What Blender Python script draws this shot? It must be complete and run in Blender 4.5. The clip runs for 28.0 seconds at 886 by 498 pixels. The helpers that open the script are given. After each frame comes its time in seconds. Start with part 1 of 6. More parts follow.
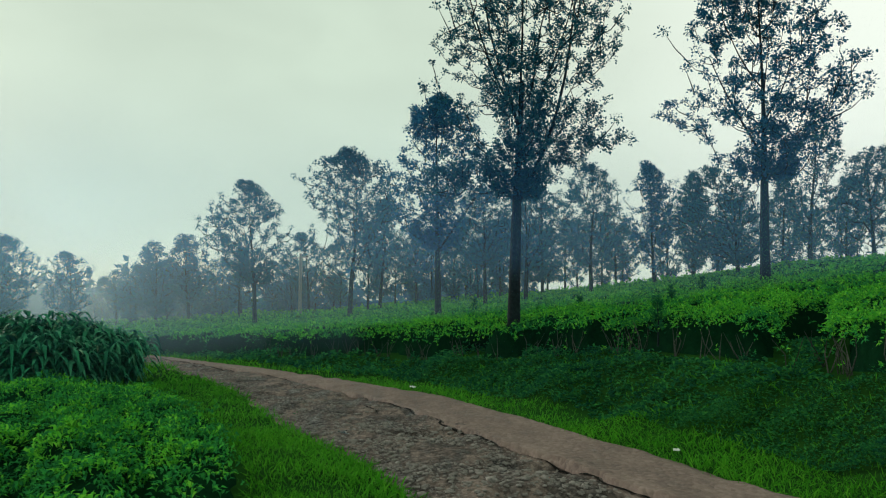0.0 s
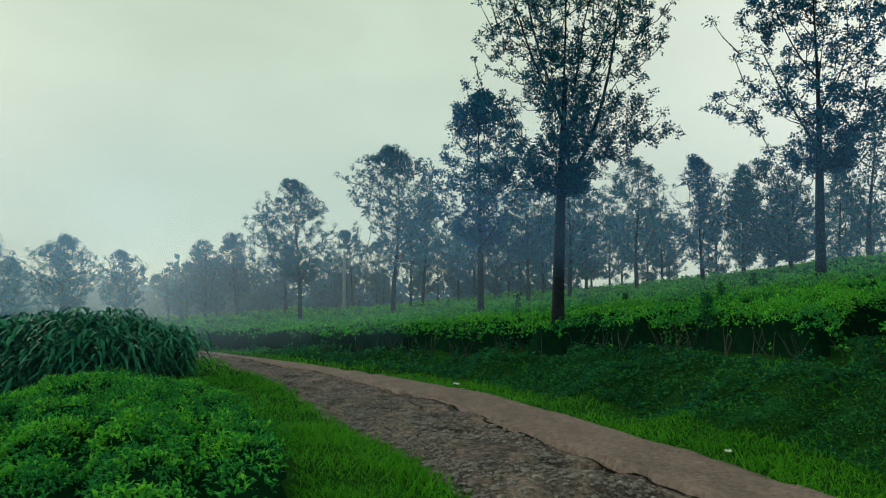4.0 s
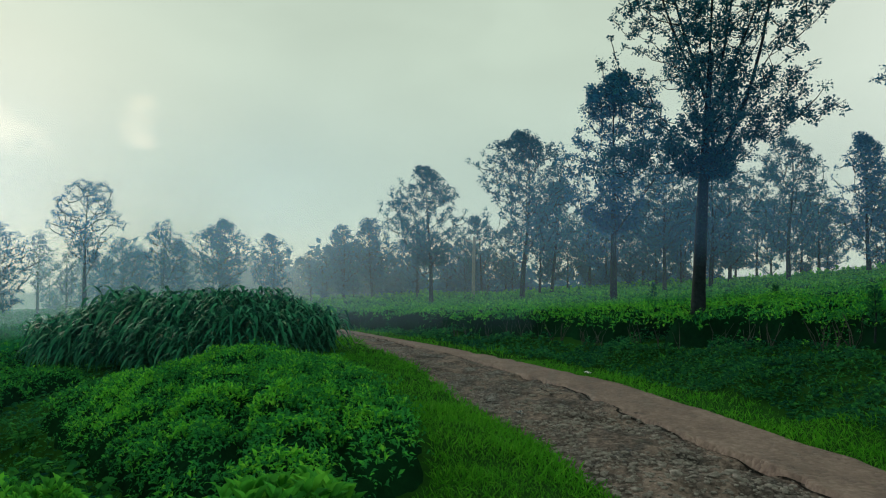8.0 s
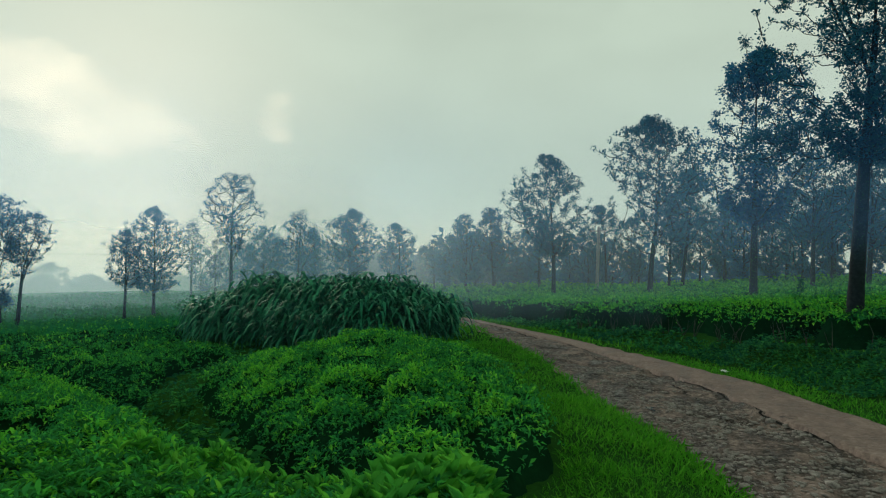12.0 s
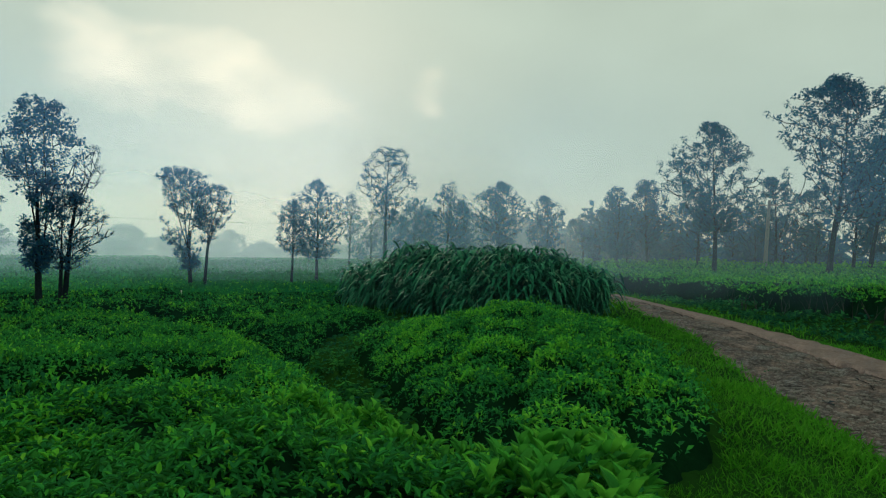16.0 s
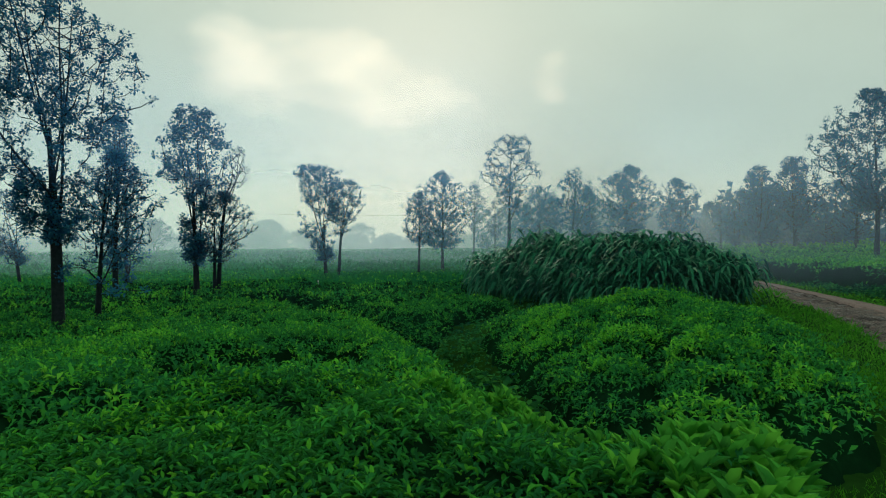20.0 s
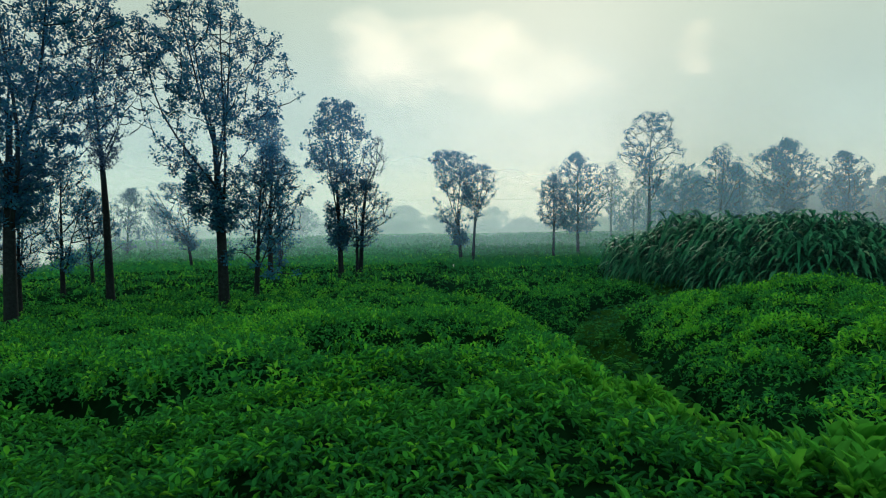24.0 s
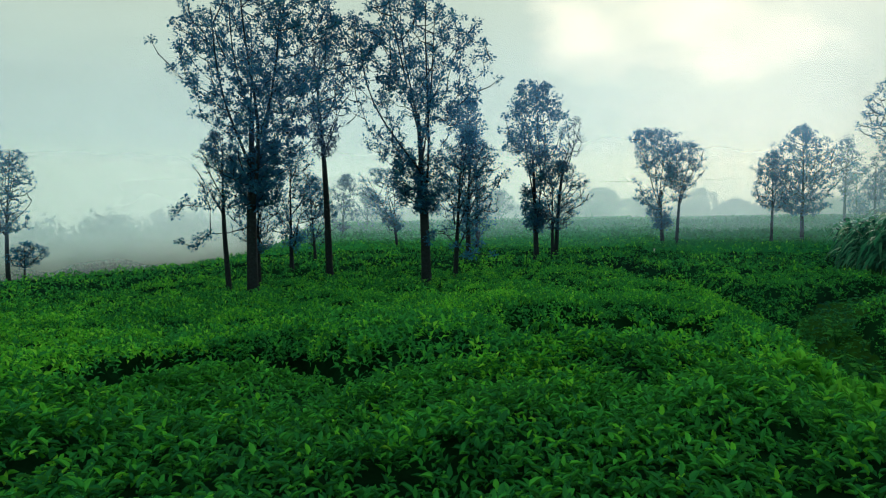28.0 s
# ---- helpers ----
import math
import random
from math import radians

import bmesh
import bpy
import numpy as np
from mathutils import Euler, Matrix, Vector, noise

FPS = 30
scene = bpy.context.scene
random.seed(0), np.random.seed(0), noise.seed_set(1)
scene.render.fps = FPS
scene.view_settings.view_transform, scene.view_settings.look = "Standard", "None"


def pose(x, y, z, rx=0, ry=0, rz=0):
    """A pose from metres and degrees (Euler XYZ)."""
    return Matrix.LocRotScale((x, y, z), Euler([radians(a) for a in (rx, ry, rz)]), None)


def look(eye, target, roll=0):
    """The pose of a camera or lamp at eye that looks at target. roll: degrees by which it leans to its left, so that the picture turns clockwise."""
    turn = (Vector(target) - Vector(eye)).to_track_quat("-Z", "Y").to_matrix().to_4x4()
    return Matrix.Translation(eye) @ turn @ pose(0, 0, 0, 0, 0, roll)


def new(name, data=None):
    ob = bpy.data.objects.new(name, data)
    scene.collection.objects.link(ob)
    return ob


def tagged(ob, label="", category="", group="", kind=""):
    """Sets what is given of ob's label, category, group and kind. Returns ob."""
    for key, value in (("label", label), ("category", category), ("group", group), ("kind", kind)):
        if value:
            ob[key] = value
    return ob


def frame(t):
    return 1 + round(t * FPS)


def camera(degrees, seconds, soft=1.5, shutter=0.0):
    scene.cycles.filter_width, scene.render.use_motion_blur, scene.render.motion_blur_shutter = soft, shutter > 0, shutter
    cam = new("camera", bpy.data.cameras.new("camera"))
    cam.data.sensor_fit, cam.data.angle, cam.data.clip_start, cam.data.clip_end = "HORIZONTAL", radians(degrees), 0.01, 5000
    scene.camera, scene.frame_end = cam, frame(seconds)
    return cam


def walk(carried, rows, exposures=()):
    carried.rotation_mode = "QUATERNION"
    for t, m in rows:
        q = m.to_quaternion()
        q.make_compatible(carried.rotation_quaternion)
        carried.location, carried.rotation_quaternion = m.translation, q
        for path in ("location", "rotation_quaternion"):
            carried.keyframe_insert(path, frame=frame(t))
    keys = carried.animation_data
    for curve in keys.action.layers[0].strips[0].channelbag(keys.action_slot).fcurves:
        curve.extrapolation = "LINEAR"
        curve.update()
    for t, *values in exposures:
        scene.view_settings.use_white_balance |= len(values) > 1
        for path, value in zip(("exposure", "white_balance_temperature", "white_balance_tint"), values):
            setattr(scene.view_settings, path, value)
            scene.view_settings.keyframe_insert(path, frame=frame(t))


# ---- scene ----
cam = camera(70.04, 28.0, soft=1.15)
PATH = [
    (0.0, pose(0.000, 0.000, 1.700, 93.50, -0.00, -0.00)),
    (0.5, pose(-0.003, 0.016, 1.698, 94.45, 0.27, -0.38)),
    (1.0, pose(-0.000, 0.010, 1.703, 94.83, 0.74, -0.29)),
    (1.5, pose(-0.009, 0.005, 1.703, 94.73, 0.34, 0.05)),
    (2.0, pose(-0.026, 0.044, 1.698, 95.03, 0.19, 0.26)),
    (2.5, pose(-0.013, 0.012, 1.703, 94.66, 0.58, 0.20)),
    (3.0, pose(-0.017, -0.006, 1.696, 94.53, 0.32, 1.22)),
    (3.5, pose(-0.023, -0.006, 1.702, 93.42, 0.25, 2.58)),
    (5.5, pose(-0.046, -0.011, 1.704, 93.02, -1.05, 6.89)),
    (6.0, pose(-0.039, -0.012, 1.691, 92.92, -1.14, 8.08)),
    (6.5, pose(-0.046, -0.012, 1.693, 92.56, -1.01, 9.78)),
    (7.0, pose(-0.051, -0.021, 1.699, 92.32, -0.92, 11.10)),
    (7.5, pose(-0.062, -0.036, 1.691, 92.06, -1.16, 13.25)),
    (8.0, pose(-0.074, -0.043, 1.690, 91.85, -1.04, 15.39)),
    (8.5, pose(-0.081, -0.048, 1.689, 91.20, -1.20, 17.57)),
    (9.0, pose(-0.091, -0.052, 1.689, 91.22, -1.58, 18.05)),
    (9.5, pose(-0.100, -0.056, 1.685, 91.18, -1.61, 18.74)),
    (10.0, pose(-0.117, -0.053, 1.679, 91.24, -1.81, 19.24)),
    (10.5, pose(-0.156, -0.028, 1.672, 91.36, -1.55, 20.88)),
    (11.0, pose(-0.135, -0.071, 1.680, 91.39, -1.48, 21.83)),
    (11.5, pose(-0.151, -0.079, 1.676, 90.67, -1.79, 23.40)),
    (12.0, pose(-0.166, -0.079, 1.676, 90.65, -1.83, 26.28)),
    (12.5, pose(-0.183, -0.054, 1.673, 90.16, -2.53, 29.09)),
    (14.5, pose(-0.223, 0.001, 1.655, 88.26, -3.10, 36.09)),
    (15.0, pose(-0.219, 0.002, 1.651, 88.06, -2.66, 37.41)),
    (15.5, pose(-0.222, 0.004, 1.651, 87.70, -2.60, 38.76)),
    (16.0, pose(-0.230, 0.000, 1.649, 87.68, -2.69, 39.63)),
    (16.5, pose(-0.238, 0.000, 1.646, 87.57, -2.67, 41.02)),
    (17.0, pose(-0.232, -0.006, 1.644, 87.03, -2.14, 42.93)),
    (17.5, pose(-0.237, -0.007, 1.641, 86.80, -1.61, 44.53)),
    (18.0, pose(-0.242, -0.007, 1.640, 86.57, -1.41, 45.89)),
    (18.5, pose(-0.245, -0.006, 1.639, 86.41, -1.31, 46.82)),
    (19.0, pose(-0.244, -0.013, 1.638, 86.16, -1.21, 47.84)),
    (19.5, pose(-0.242, -0.021, 1.640, 86.29, -1.14, 49.40)),
    (20.0, pose(-0.252, -0.018, 1.637, 86.32, -1.00, 50.76)),
    (20.5, pose(-0.250, -0.019, 1.639, 86.09, -0.42, 52.42)),
    (21.0, pose(-0.249, -0.025, 1.641, 86.04, -0.12, 54.02)),
    (21.5, pose(-0.251, -0.027, 1.641, 85.82, -0.03, 55.39)),
    (23.5, pose(-0.261, -0.043, 1.642, 84.78, -0.05, 61.40)),
    (24.0, pose(-0.261, -0.047, 1.644, 84.79, 0.32, 62.74)),
    (24.5, pose(-0.260, -0.053, 1.645, 84.68, 0.55, 65.04)),
    (25.0, pose(-0.255, -0.054, 1.644, 84.65, 0.93, 67.51)),
    (25.5, pose(-0.275, -0.050, 1.640, 84.22, 0.88, 69.12)),
    (26.0, pose(-0.274, -0.059, 1.639, 83.81, 0.85, 72.20)),
    (26.5, pose(-0.280, -0.066, 1.636, 83.79, 0.17, 75.05)),
    (27.0, pose(-0.279, -0.071, 1.630, 83.80, -0.49, 76.81)),
    (27.5, pose(-0.272, -0.076, 1.625, 83.89, -0.38, 78.56)),
    (28.0, pose(-0.267, -0.093, 1.624, 83.47, 1.30, 80.20)),
]
walk(cam, PATH, exposures=[(0.0, 0.27), (3.0, 0.20), (6.0, 0.15), (8.0, 0.10), (12.0, 0.02), (17.0, -0.04), (21.0, 0.04), (25.0, 0.14), (28.0, 0.22)])

# ---------------------------------------------------------------- sky and sun
SUN_AZ, SUN_EL = 54.0, 12.0          # degrees to the left of +y, and above the horizon
sun_dir = Vector((-math.sin(radians(SUN_AZ)) * math.cos(radians(SUN_EL)),
                  math.cos(radians(SUN_AZ)) * math.cos(radians(SUN_EL)), math.sin(radians(SUN_EL))))

world = bpy.data.worlds.new("overcast_sky")
scene.world = world
world.use_nodes = True
wt = world.node_tree
wt.nodes.clear()


def wn(kind, **vals):
    n = wt.nodes.new(kind)
    for k, v in vals.items():
        n.inputs[k].default_value = v
    return n


def wmath(op, a, b=None, clamp=False):
    n = wt.nodes.new("ShaderNodeMath")
    n.operation, n.use_clamp = op, clamp
    for i, v in enumerate((a, b)):
        if v is None:
            continue
        if isinstance(v, (int, float)):
            n.inputs[i].default_value = v
        else:
            wt.links.new(v, n.inputs[i])
    return n.outputs[0]


def wmix(fac, a, b):
    n = wt.nodes.new("ShaderNodeMix")
    n.data_type = "RGBA"
    if isinstance(fac, (int, float)):
        n.inputs[0].default_value = fac
    else:
        wt.links.new(fac, n.inputs[0])
    for i, v in ((6, a), (7, b)):
        if isinstance(v, tuple):
            n.inputs[i].default_value = (*v, 1)
        else:
            wt.links.new(v, n.inputs[i])
    return n.outputs[2]


def wglow(az, el, power):
    """A soft bright place in the cloud at that direction."""
    d = Vector((-math.sin(radians(az)) * math.cos(radians(el)), math.cos(radians(az)) * math.cos(radians(el)), math.sin(radians(el))))
    n = wt.nodes.new("ShaderNodeVectorMath")
    n.operation = "DOT_PRODUCT"
    wt.links.new(coord if power < 300 else frayed, n.inputs[0])
    n.inputs[1].default_value = d
    return wmath("POWER", wmath("MAXIMUM", n.outputs["Value"], 0.0), power)


coord = wn("ShaderNodeTexCoord").outputs["Generated"]
stretch = wt.nodes.new("ShaderNodeMapping")
stretch.inputs["Scale"].default_value = (1.0, 1.0, 2.4)
wt.links.new(coord, stretch.inputs["Vector"])
cloud = wn("ShaderNodeTexNoise", Scale=3.4, Detail=6.0, Roughness=0.5, Distortion=0.3)
wt.links.new(stretch.outputs[0], cloud.inputs["Vector"])
fray = wn("ShaderNodeTexNoise", Scale=7.0, Detail=5.0, Roughness=0.55)
wt.links.new(stretch.outputs[0], fray.inputs["Vector"])
fray_off = wt.nodes.new("ShaderNodeVectorMath")
fray_off.operation = "MULTIPLY_ADD"
wt.links.new(fray.outputs["Color"], fray_off.inputs[0])
fray_off.inputs[1].default_value, fray_off.inputs[2].default_value = (0.16, 0.16, 0.16), (-0.08, -0.08, -0.08)
fray_add = wt.nodes.new("ShaderNodeVectorMath")
wt.links.new(coord, fray_add.inputs[0])
wt.links.new(fray_off.outputs[0], fray_add.inputs[1])
fray_unit = wt.nodes.new("ShaderNodeVectorMath")
fray_unit.operation = "NORMALIZE"
wt.links.new(fray_add.outputs[0], fray_unit.inputs[0])
frayed = fray_unit.outputs[0]
sky = wn("ShaderNodeTexSky")
sky.sky_type, sky.sun_disc = "NISHITA", False
sky.sun_elevation, sky.sun_rotation = radians(SUN_EL), radians(-SUN_AZ)
sky_dim = wt.nodes.new("ShaderNodeVectorMath")
sky_dim.operation = "SCALE"
wt.links.new(sky.outputs[0], sky_dim.inputs[0])
sky_dim.inputs["Scale"].default_value = 0.1
sep = wt.nodes.new("ShaderNodeSeparateXYZ")
wt.links.new(coord, sep.inputs[0])
up = wmath("POWER", wmath("MAXIMUM", sep.outputs[2], 0.0), 0.6)
deck = wmix(up, (0.495, 0.610, 0.505), (0.545, 0.64, 0.51))
west = wmath("MULTIPLY", wmath("SUBTRACT", wmath("MULTIPLY", sep.outputs[0], -1.0), 0.42), 1.9, clamp=True)
deck = wmix(west, deck, (0.50, 0.61, 0.49))
soft_cloud = wmath("SUBTRACT", cloud.outputs[0], 0.5)
shade = wmath("ADD", 1.0, wmath("MULTIPLY", soft_cloud, 0.35))
dk = wt.nodes.new("ShaderNodeVectorMath")
dk.operation = "SCALE"
wt.links.new(deck, dk.inputs[0])
wt.links.new(shade, dk.inputs["Scale"])
wide = wglow(SUN_AZ, SUN_EL, 26.0)
ragged = wmath("MULTIPLY", soft_cloud, 3.2)
spots = wglow(41.8, 11.4, 1500.0)
spots = wmath("MULTIPLY", spots, 0.42)
for s_az, s_el, s_power, s_share in ((70.0, 12.0, 450.0, 0.40), (65.5, 12.4, 550.0, 0.50), (61.0, 11.4, 550.0, 0.55), (57.2, 10.0, 600.0, 0.60), (58.0, 8.2, 1100.0, 0.30), (53.6, 10.4, 700.0, 0.55), (50.4, 9.3, 1000.0, 0.45), (56.0, 12.8, 900.0, 0.30)):
    spots = wmath("ADD", spots, wmath("MULTIPLY", wglow(s_az, s_el, s_power), s_share))
torn = wmath("ADD", spots, wmath("MULTIPLY", ragged, spots))
open_cloud = wmath("MULTIPLY", wmath("SUBTRACT", torn, 0.20), 1.6, clamp=True)
lit = wmix(wmath("MULTIPLY", wide, 0.48), dk.outputs[0], (0.72, 0.79, 0.68))
lit = wmix(open_cloud, lit, (1.02, 1.0, 0.78))
lit = wmix(wmath("MULTIPLY", wglow(-40.0, 20.0, 12.0), 0.95), lit, (0.84, 0.90, 0.80))
both = wmix(0.93, sky_dim.outputs[0], lit)
bg = wn("ShaderNodeBackground", Strength=1.0)
wt.links.new(both, bg.inputs[0])
wt.links.new(bg.outputs[0], wn("ShaderNodeOutputWorld").inputs[0])

sun = bpy.data.lights.new("sun", "SUN")
sun.energy, sun.angle, sun.color = 1.4, radians(14), (1.0, 0.95, 0.82)
sun_ob = new("sun", sun)
sun_ob.matrix_world = look(sun_dir * 60, (0, 0, 0))


# ---------------------------------------------------------------- materials
def tree_nodes(name):
    m = bpy.data.materials.new(name)
    m.use_nodes = True
    t = m.node_tree
    t.nodes.clear()
    return m, t


def nd(t, kind, **vals):
    n = t.nodes.new(kind)
    for k, v in vals.items():
        n.inputs[k].default_value = v
    return n


def noise_tex(t, scale, detail=4.0, rough=0.55, vec=None):
    n = nd(t, "ShaderNodeTexNoise", Scale=scale, Detail=detail, Roughness=rough)
    if vec is None:
        vec = nd(t, "ShaderNodeTexCoord").outputs["Object"]
    t.links.new(vec, n.inputs["Vector"])
    return n.outputs[0]


def ramp(t, fac, stops):
    n = nd(t, "ShaderNodeValToRGB")
    el = n.color_ramp.elements
    while len(el) > 1:
        el.remove(el[0])
    el[0].position, el[0].color = stops[0][0], (*stops[0][1], 1)
    for p, c in stops[1:]:
        el.new(p).color = (*c, 1)
    t.links.new(fac, n.inputs[0])
    return n.outputs[0]


def mixc(t, fac, a, b, kind="MIX"):
    n = nd(t, "ShaderNodeMix")
    n.data_type, n.blend_type = "RGBA", kind
    if isinstance(fac, (int, float)):
        n.inputs[0].default_value = fac
    else:
        t.links.new(fac, n.inputs[0])
    for i, v in ((6, a), (7, b)):
        if isinstance(v, tuple):
            n.inputs[i].default_value = (*v, 1)
        else:
            t.links.new(v, n.inputs[i])
    return n.outputs[2]


def leaf_material(name, stops, rough=0.42, translucent=0.3, patch=0.25, scale=0.6, spec=0.5):
    """Leaves: colour by leaf and by patch, waxy gloss, some light coming through."""
    m, t = tree_nodes(name)
    isl = nd(t, "ShaderNodeNewGeometry").outputs["Random Per Island"]
    col = ramp(t, isl, stops)
    pn = noise_tex(t, scale, 3.0)
    col = mixc(t, patch, col, ramp(t, pn, [(0.3, tuple(c * 0.5 for c in stops[0][1])), (0.7, stops[-1][1])]))
    p = nd(t, "ShaderNodeBsdfPrincipled", Roughness=rough)
    p.inputs["Specular IOR Level"].default_value = spec
    t.links.new(col, p.inputs["Base Color"])
    tr = nd(t, "ShaderNodeBsdfTranslucent")
    # except for tea and grass, light passed is tinted blue: haze put into colour
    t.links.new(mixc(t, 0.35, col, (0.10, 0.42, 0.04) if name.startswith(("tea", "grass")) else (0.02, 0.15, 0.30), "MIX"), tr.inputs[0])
    mx = nd(t, "ShaderNodeMixShader", Fac=translucent)
    t.links.new(p.outputs[0], mx.inputs[1])
    t.links.new(tr.outputs[0], mx.inputs[2])
    t.links.new(mx.outputs[0], nd(t, "ShaderNodeOutputMaterial").inputs[0])
    return m


def rough_material(name, fine, stops, rough=0.9, bump=0.3, big=0.5, big_stops=None, bump_scale=None, spec=0.08):
    """Earth, bark, stone: noise colour at two scales with relief."""
    m, t = tree_nodes(name)
    col = ramp(t, noise_tex(t, fine, 8.0, 0.65), stops)
    if big_stops:
        col = mixc(t, 0.5, col, ramp(t, noise_tex(t, big, 4.0), big_stops))
    p = nd(t, "ShaderNodeBsdfPrincipled", Roughness=rough)
    p.inputs["Specular IOR Level"].default_value = spec
    t.links.new(col, p.inputs["Base Color"])
    b = nd(t, "ShaderNodeBump", Strength=bump, Distance=0.02)
    t.links.new(noise_tex(t, bump_scale or fine * 2, 6.0), b.inputs["Height"])
    t.links.new(b.outputs[0], p.inputs["Normal"])
    t.links.new(p.outputs[0], nd(t, "ShaderNodeOutputMaterial").inputs[0])
    return m


M_TEA = leaf_material("tea_leaf", [(0.0, (0.006, 0.072, 0.040)), (0.4, (0.014, 0.155, 0.055)), (0.8, (0.032, 0.28, 0.052)), (1.0, (0.08, 0.44, 0.05))],
                      rough=0.6, translucent=0.24, spec=0.0)
# Softer teal copy of the tea leaf past 36 m: distance haze in its colour.
M_TEA_SOFT = leaf_material("tea_far_leaf", [(0.0, (0.007, 0.11, 0.05)), (0.6, (0.015, 0.18, 0.06)), (1.0, (0.03, 0.27, 0.06))], rough=0.7, translucent=0.22, spec=0.0, patch=0.15, scale=0.12)
M_SHOOT = leaf_material("tea_young_leaf", [(0.0, (0.032, 0.30, 0.032)), (0.6, (0.095, 0.48, 0.036)), (1.0, (0.22, 0.62, 0.06))], rough=0.6, spec=0.0, translucent=0.34)
# Near-black underlay: the shade between leaves and under bushes put into its colour.
M_TEA_IN = rough_material("tea_inner_shade", 9.0, [(0.3, (0.002, 0.012, 0.006)), (0.55, (0.004, 0.026, 0.010)), (0.75, (0.008, 0.050, 0.015))],
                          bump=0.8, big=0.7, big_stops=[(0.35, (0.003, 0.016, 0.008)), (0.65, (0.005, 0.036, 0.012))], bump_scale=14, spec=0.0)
# The blue cast of haze is put into the tree leaves' own colour.
M_TREE = leaf_material("tree_leaf_haze_blue", [(0.0, (0.010, 0.088, 0.22)), (0.6, (0.020, 0.15, 0.31)), (0.85, (0.034, 0.20, 0.32)), (1.0, (0.04, 0.20, 0.17))],
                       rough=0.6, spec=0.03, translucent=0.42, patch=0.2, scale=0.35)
M_TREE_TEAL = leaf_material("tree_leaf_haze_teal", [(0.0, (0.006, 0.066, 0.125)), (0.6, (0.014, 0.115, 0.185)), (1.0, (0.035, 0.18, 0.165))],
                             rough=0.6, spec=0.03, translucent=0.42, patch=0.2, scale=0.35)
# Paler grey-blue copy for distant crowns: their haze is put into the leaf colour.
M_TREE_PALE = leaf_material("tree_leaf_haze_pale", [(0.0, (0.045, 0.085, 0.16)), (0.6, (0.07, 0.12, 0.21)), (1.0, (0.10, 0.16, 0.24))],
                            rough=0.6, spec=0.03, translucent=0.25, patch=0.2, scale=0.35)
M_EDGE = leaf_material("tea_edge_leaf", [(0.0, (0.016, 0.18, 0.04)), (0.5, (0.045, 0.33, 0.04)), (1.0, (0.14, 0.50, 0.05))], rough=0.52, translucent=0.32, spec=0.04)
M_GRASSLEAF = leaf_material("grass_blade", [(0.0, (0.022, 0.16, 0.010)), (0.6, (0.05, 0.29, 0.014)), (1.0, (0.12, 0.40, 0.025))], rough=0.6, translucent=0.3, spec=0.02)
M_WEED = leaf_material("weed_leaf", [(0.0, (0.009, 0.075, 0.024)), (0.6, (0.022, 0.16, 0.031)), (1.0, (0.065, 0.30, 0.045))], rough=0.75, translucent=0.25, spec=0.0)
M_NAPIER = leaf_material("napier_leaf", [(0.0, (0.008, 0.11, 0.060)), (0.7, (0.020, 0.20, 0.095)), (0.95, (0.06, 0.30, 0.16)), (1.0, (0.24, 0.36, 0.22))],
                         rough=0.55, spec=0.04, translucent=0.15, patch=0.05)
M_BARK = rough_material("bark", 14.0, [(0.3, (0.008, 0.013, 0.016)), (0.6, (0.018, 0.028, 0.032)), (0.8, (0.035, 0.050, 0.054))], bump=0.7, bump_scale=30)
M_GROUND = rough_material("grassy_earth", 5.0, [(0.3, (0.008, 0.030, 0.007)), (0.55, (0.015, 0.062, 0.010)), (0.8, (0.028, 0.12, 0.014))],
                          bump=0.8, big=0.5, big_stops=[(0.35, (0.009, 0.032, 0.008)), (0.6, (0.017, 0.075, 0.011))], bump_scale=22, spec=0.0)


def pebbly_material(name, stops, big_stops, wet=0.35, relief=0.8):
    """Broken stony surface: pebbles set in dark earth, partly damp."""
    m, t = tree_nodes(name)
    obj = nd(t, "ShaderNodeTexCoord").outputs["Object"]
    vor = nd(t, "ShaderNodeTexVoronoi", Scale=17.0)
    t.links.new(obj, vor.inputs["Vector"])
    fine = noise_tex(t, 38.0, 6.0, 0.7, obj)
    along = nd(t, "ShaderNodeMapping")
    along.inputs["Rotation"].default_value = (0, 0, radians(-27))
    along.inputs["Scale"].default_value = (2.4, 0.8, 1.0)
    t.links.new(obj, along.inputs["Vector"])
    big = noise_tex(t, 1.1, 7.0, 0.68, along.outputs[0])
    col = ramp(t, fine, stops)
    gray = nd(t, "ShaderNodeSeparateColor")
    t.links.new(vor.outputs["Color"], gray.inputs[0])
    col = mixc(t, 0.55, col, ramp(t, gray.outputs[0], [(0.0, stops[0][1]), (0.6, stops[1][1]), (1.0, stops[2][1])]))
    col = mixc(t, 0.52, col, ramp(t, big, big_stops))
    p = nd(t, "ShaderNodeBsdfPrincipled")
    p.inputs["Specular IOR Level"].default_value = 0.15
    t.links.new(col, p.inputs["Base Color"])
    rr = ramp(t, big, [(0.38, (wet, wet, wet)), (0.52, (0.85, 0.85, 0.85))])
    t.links.new(rr, p.inputs["Roughness"])
    b1, b2 = nd(t, "ShaderNodeBump", Strength=relief, Distance=0.03), nd(t, "ShaderNodeBump", Strength=0.6, Distance=0.01)
    t.links.new(vor.outputs["Distance"], b1.inputs["Height"])
    b1.invert = True
    t.links.new(fine, b2.inputs["Height"])
    t.links.new(b1.outputs[0], b2.inputs["Normal"])
    t.links.new(b2.outputs[0], p.inputs["Normal"])
    t.links.new(p.outputs[0], nd(t, "ShaderNodeOutputMaterial").inputs[0])
    return m


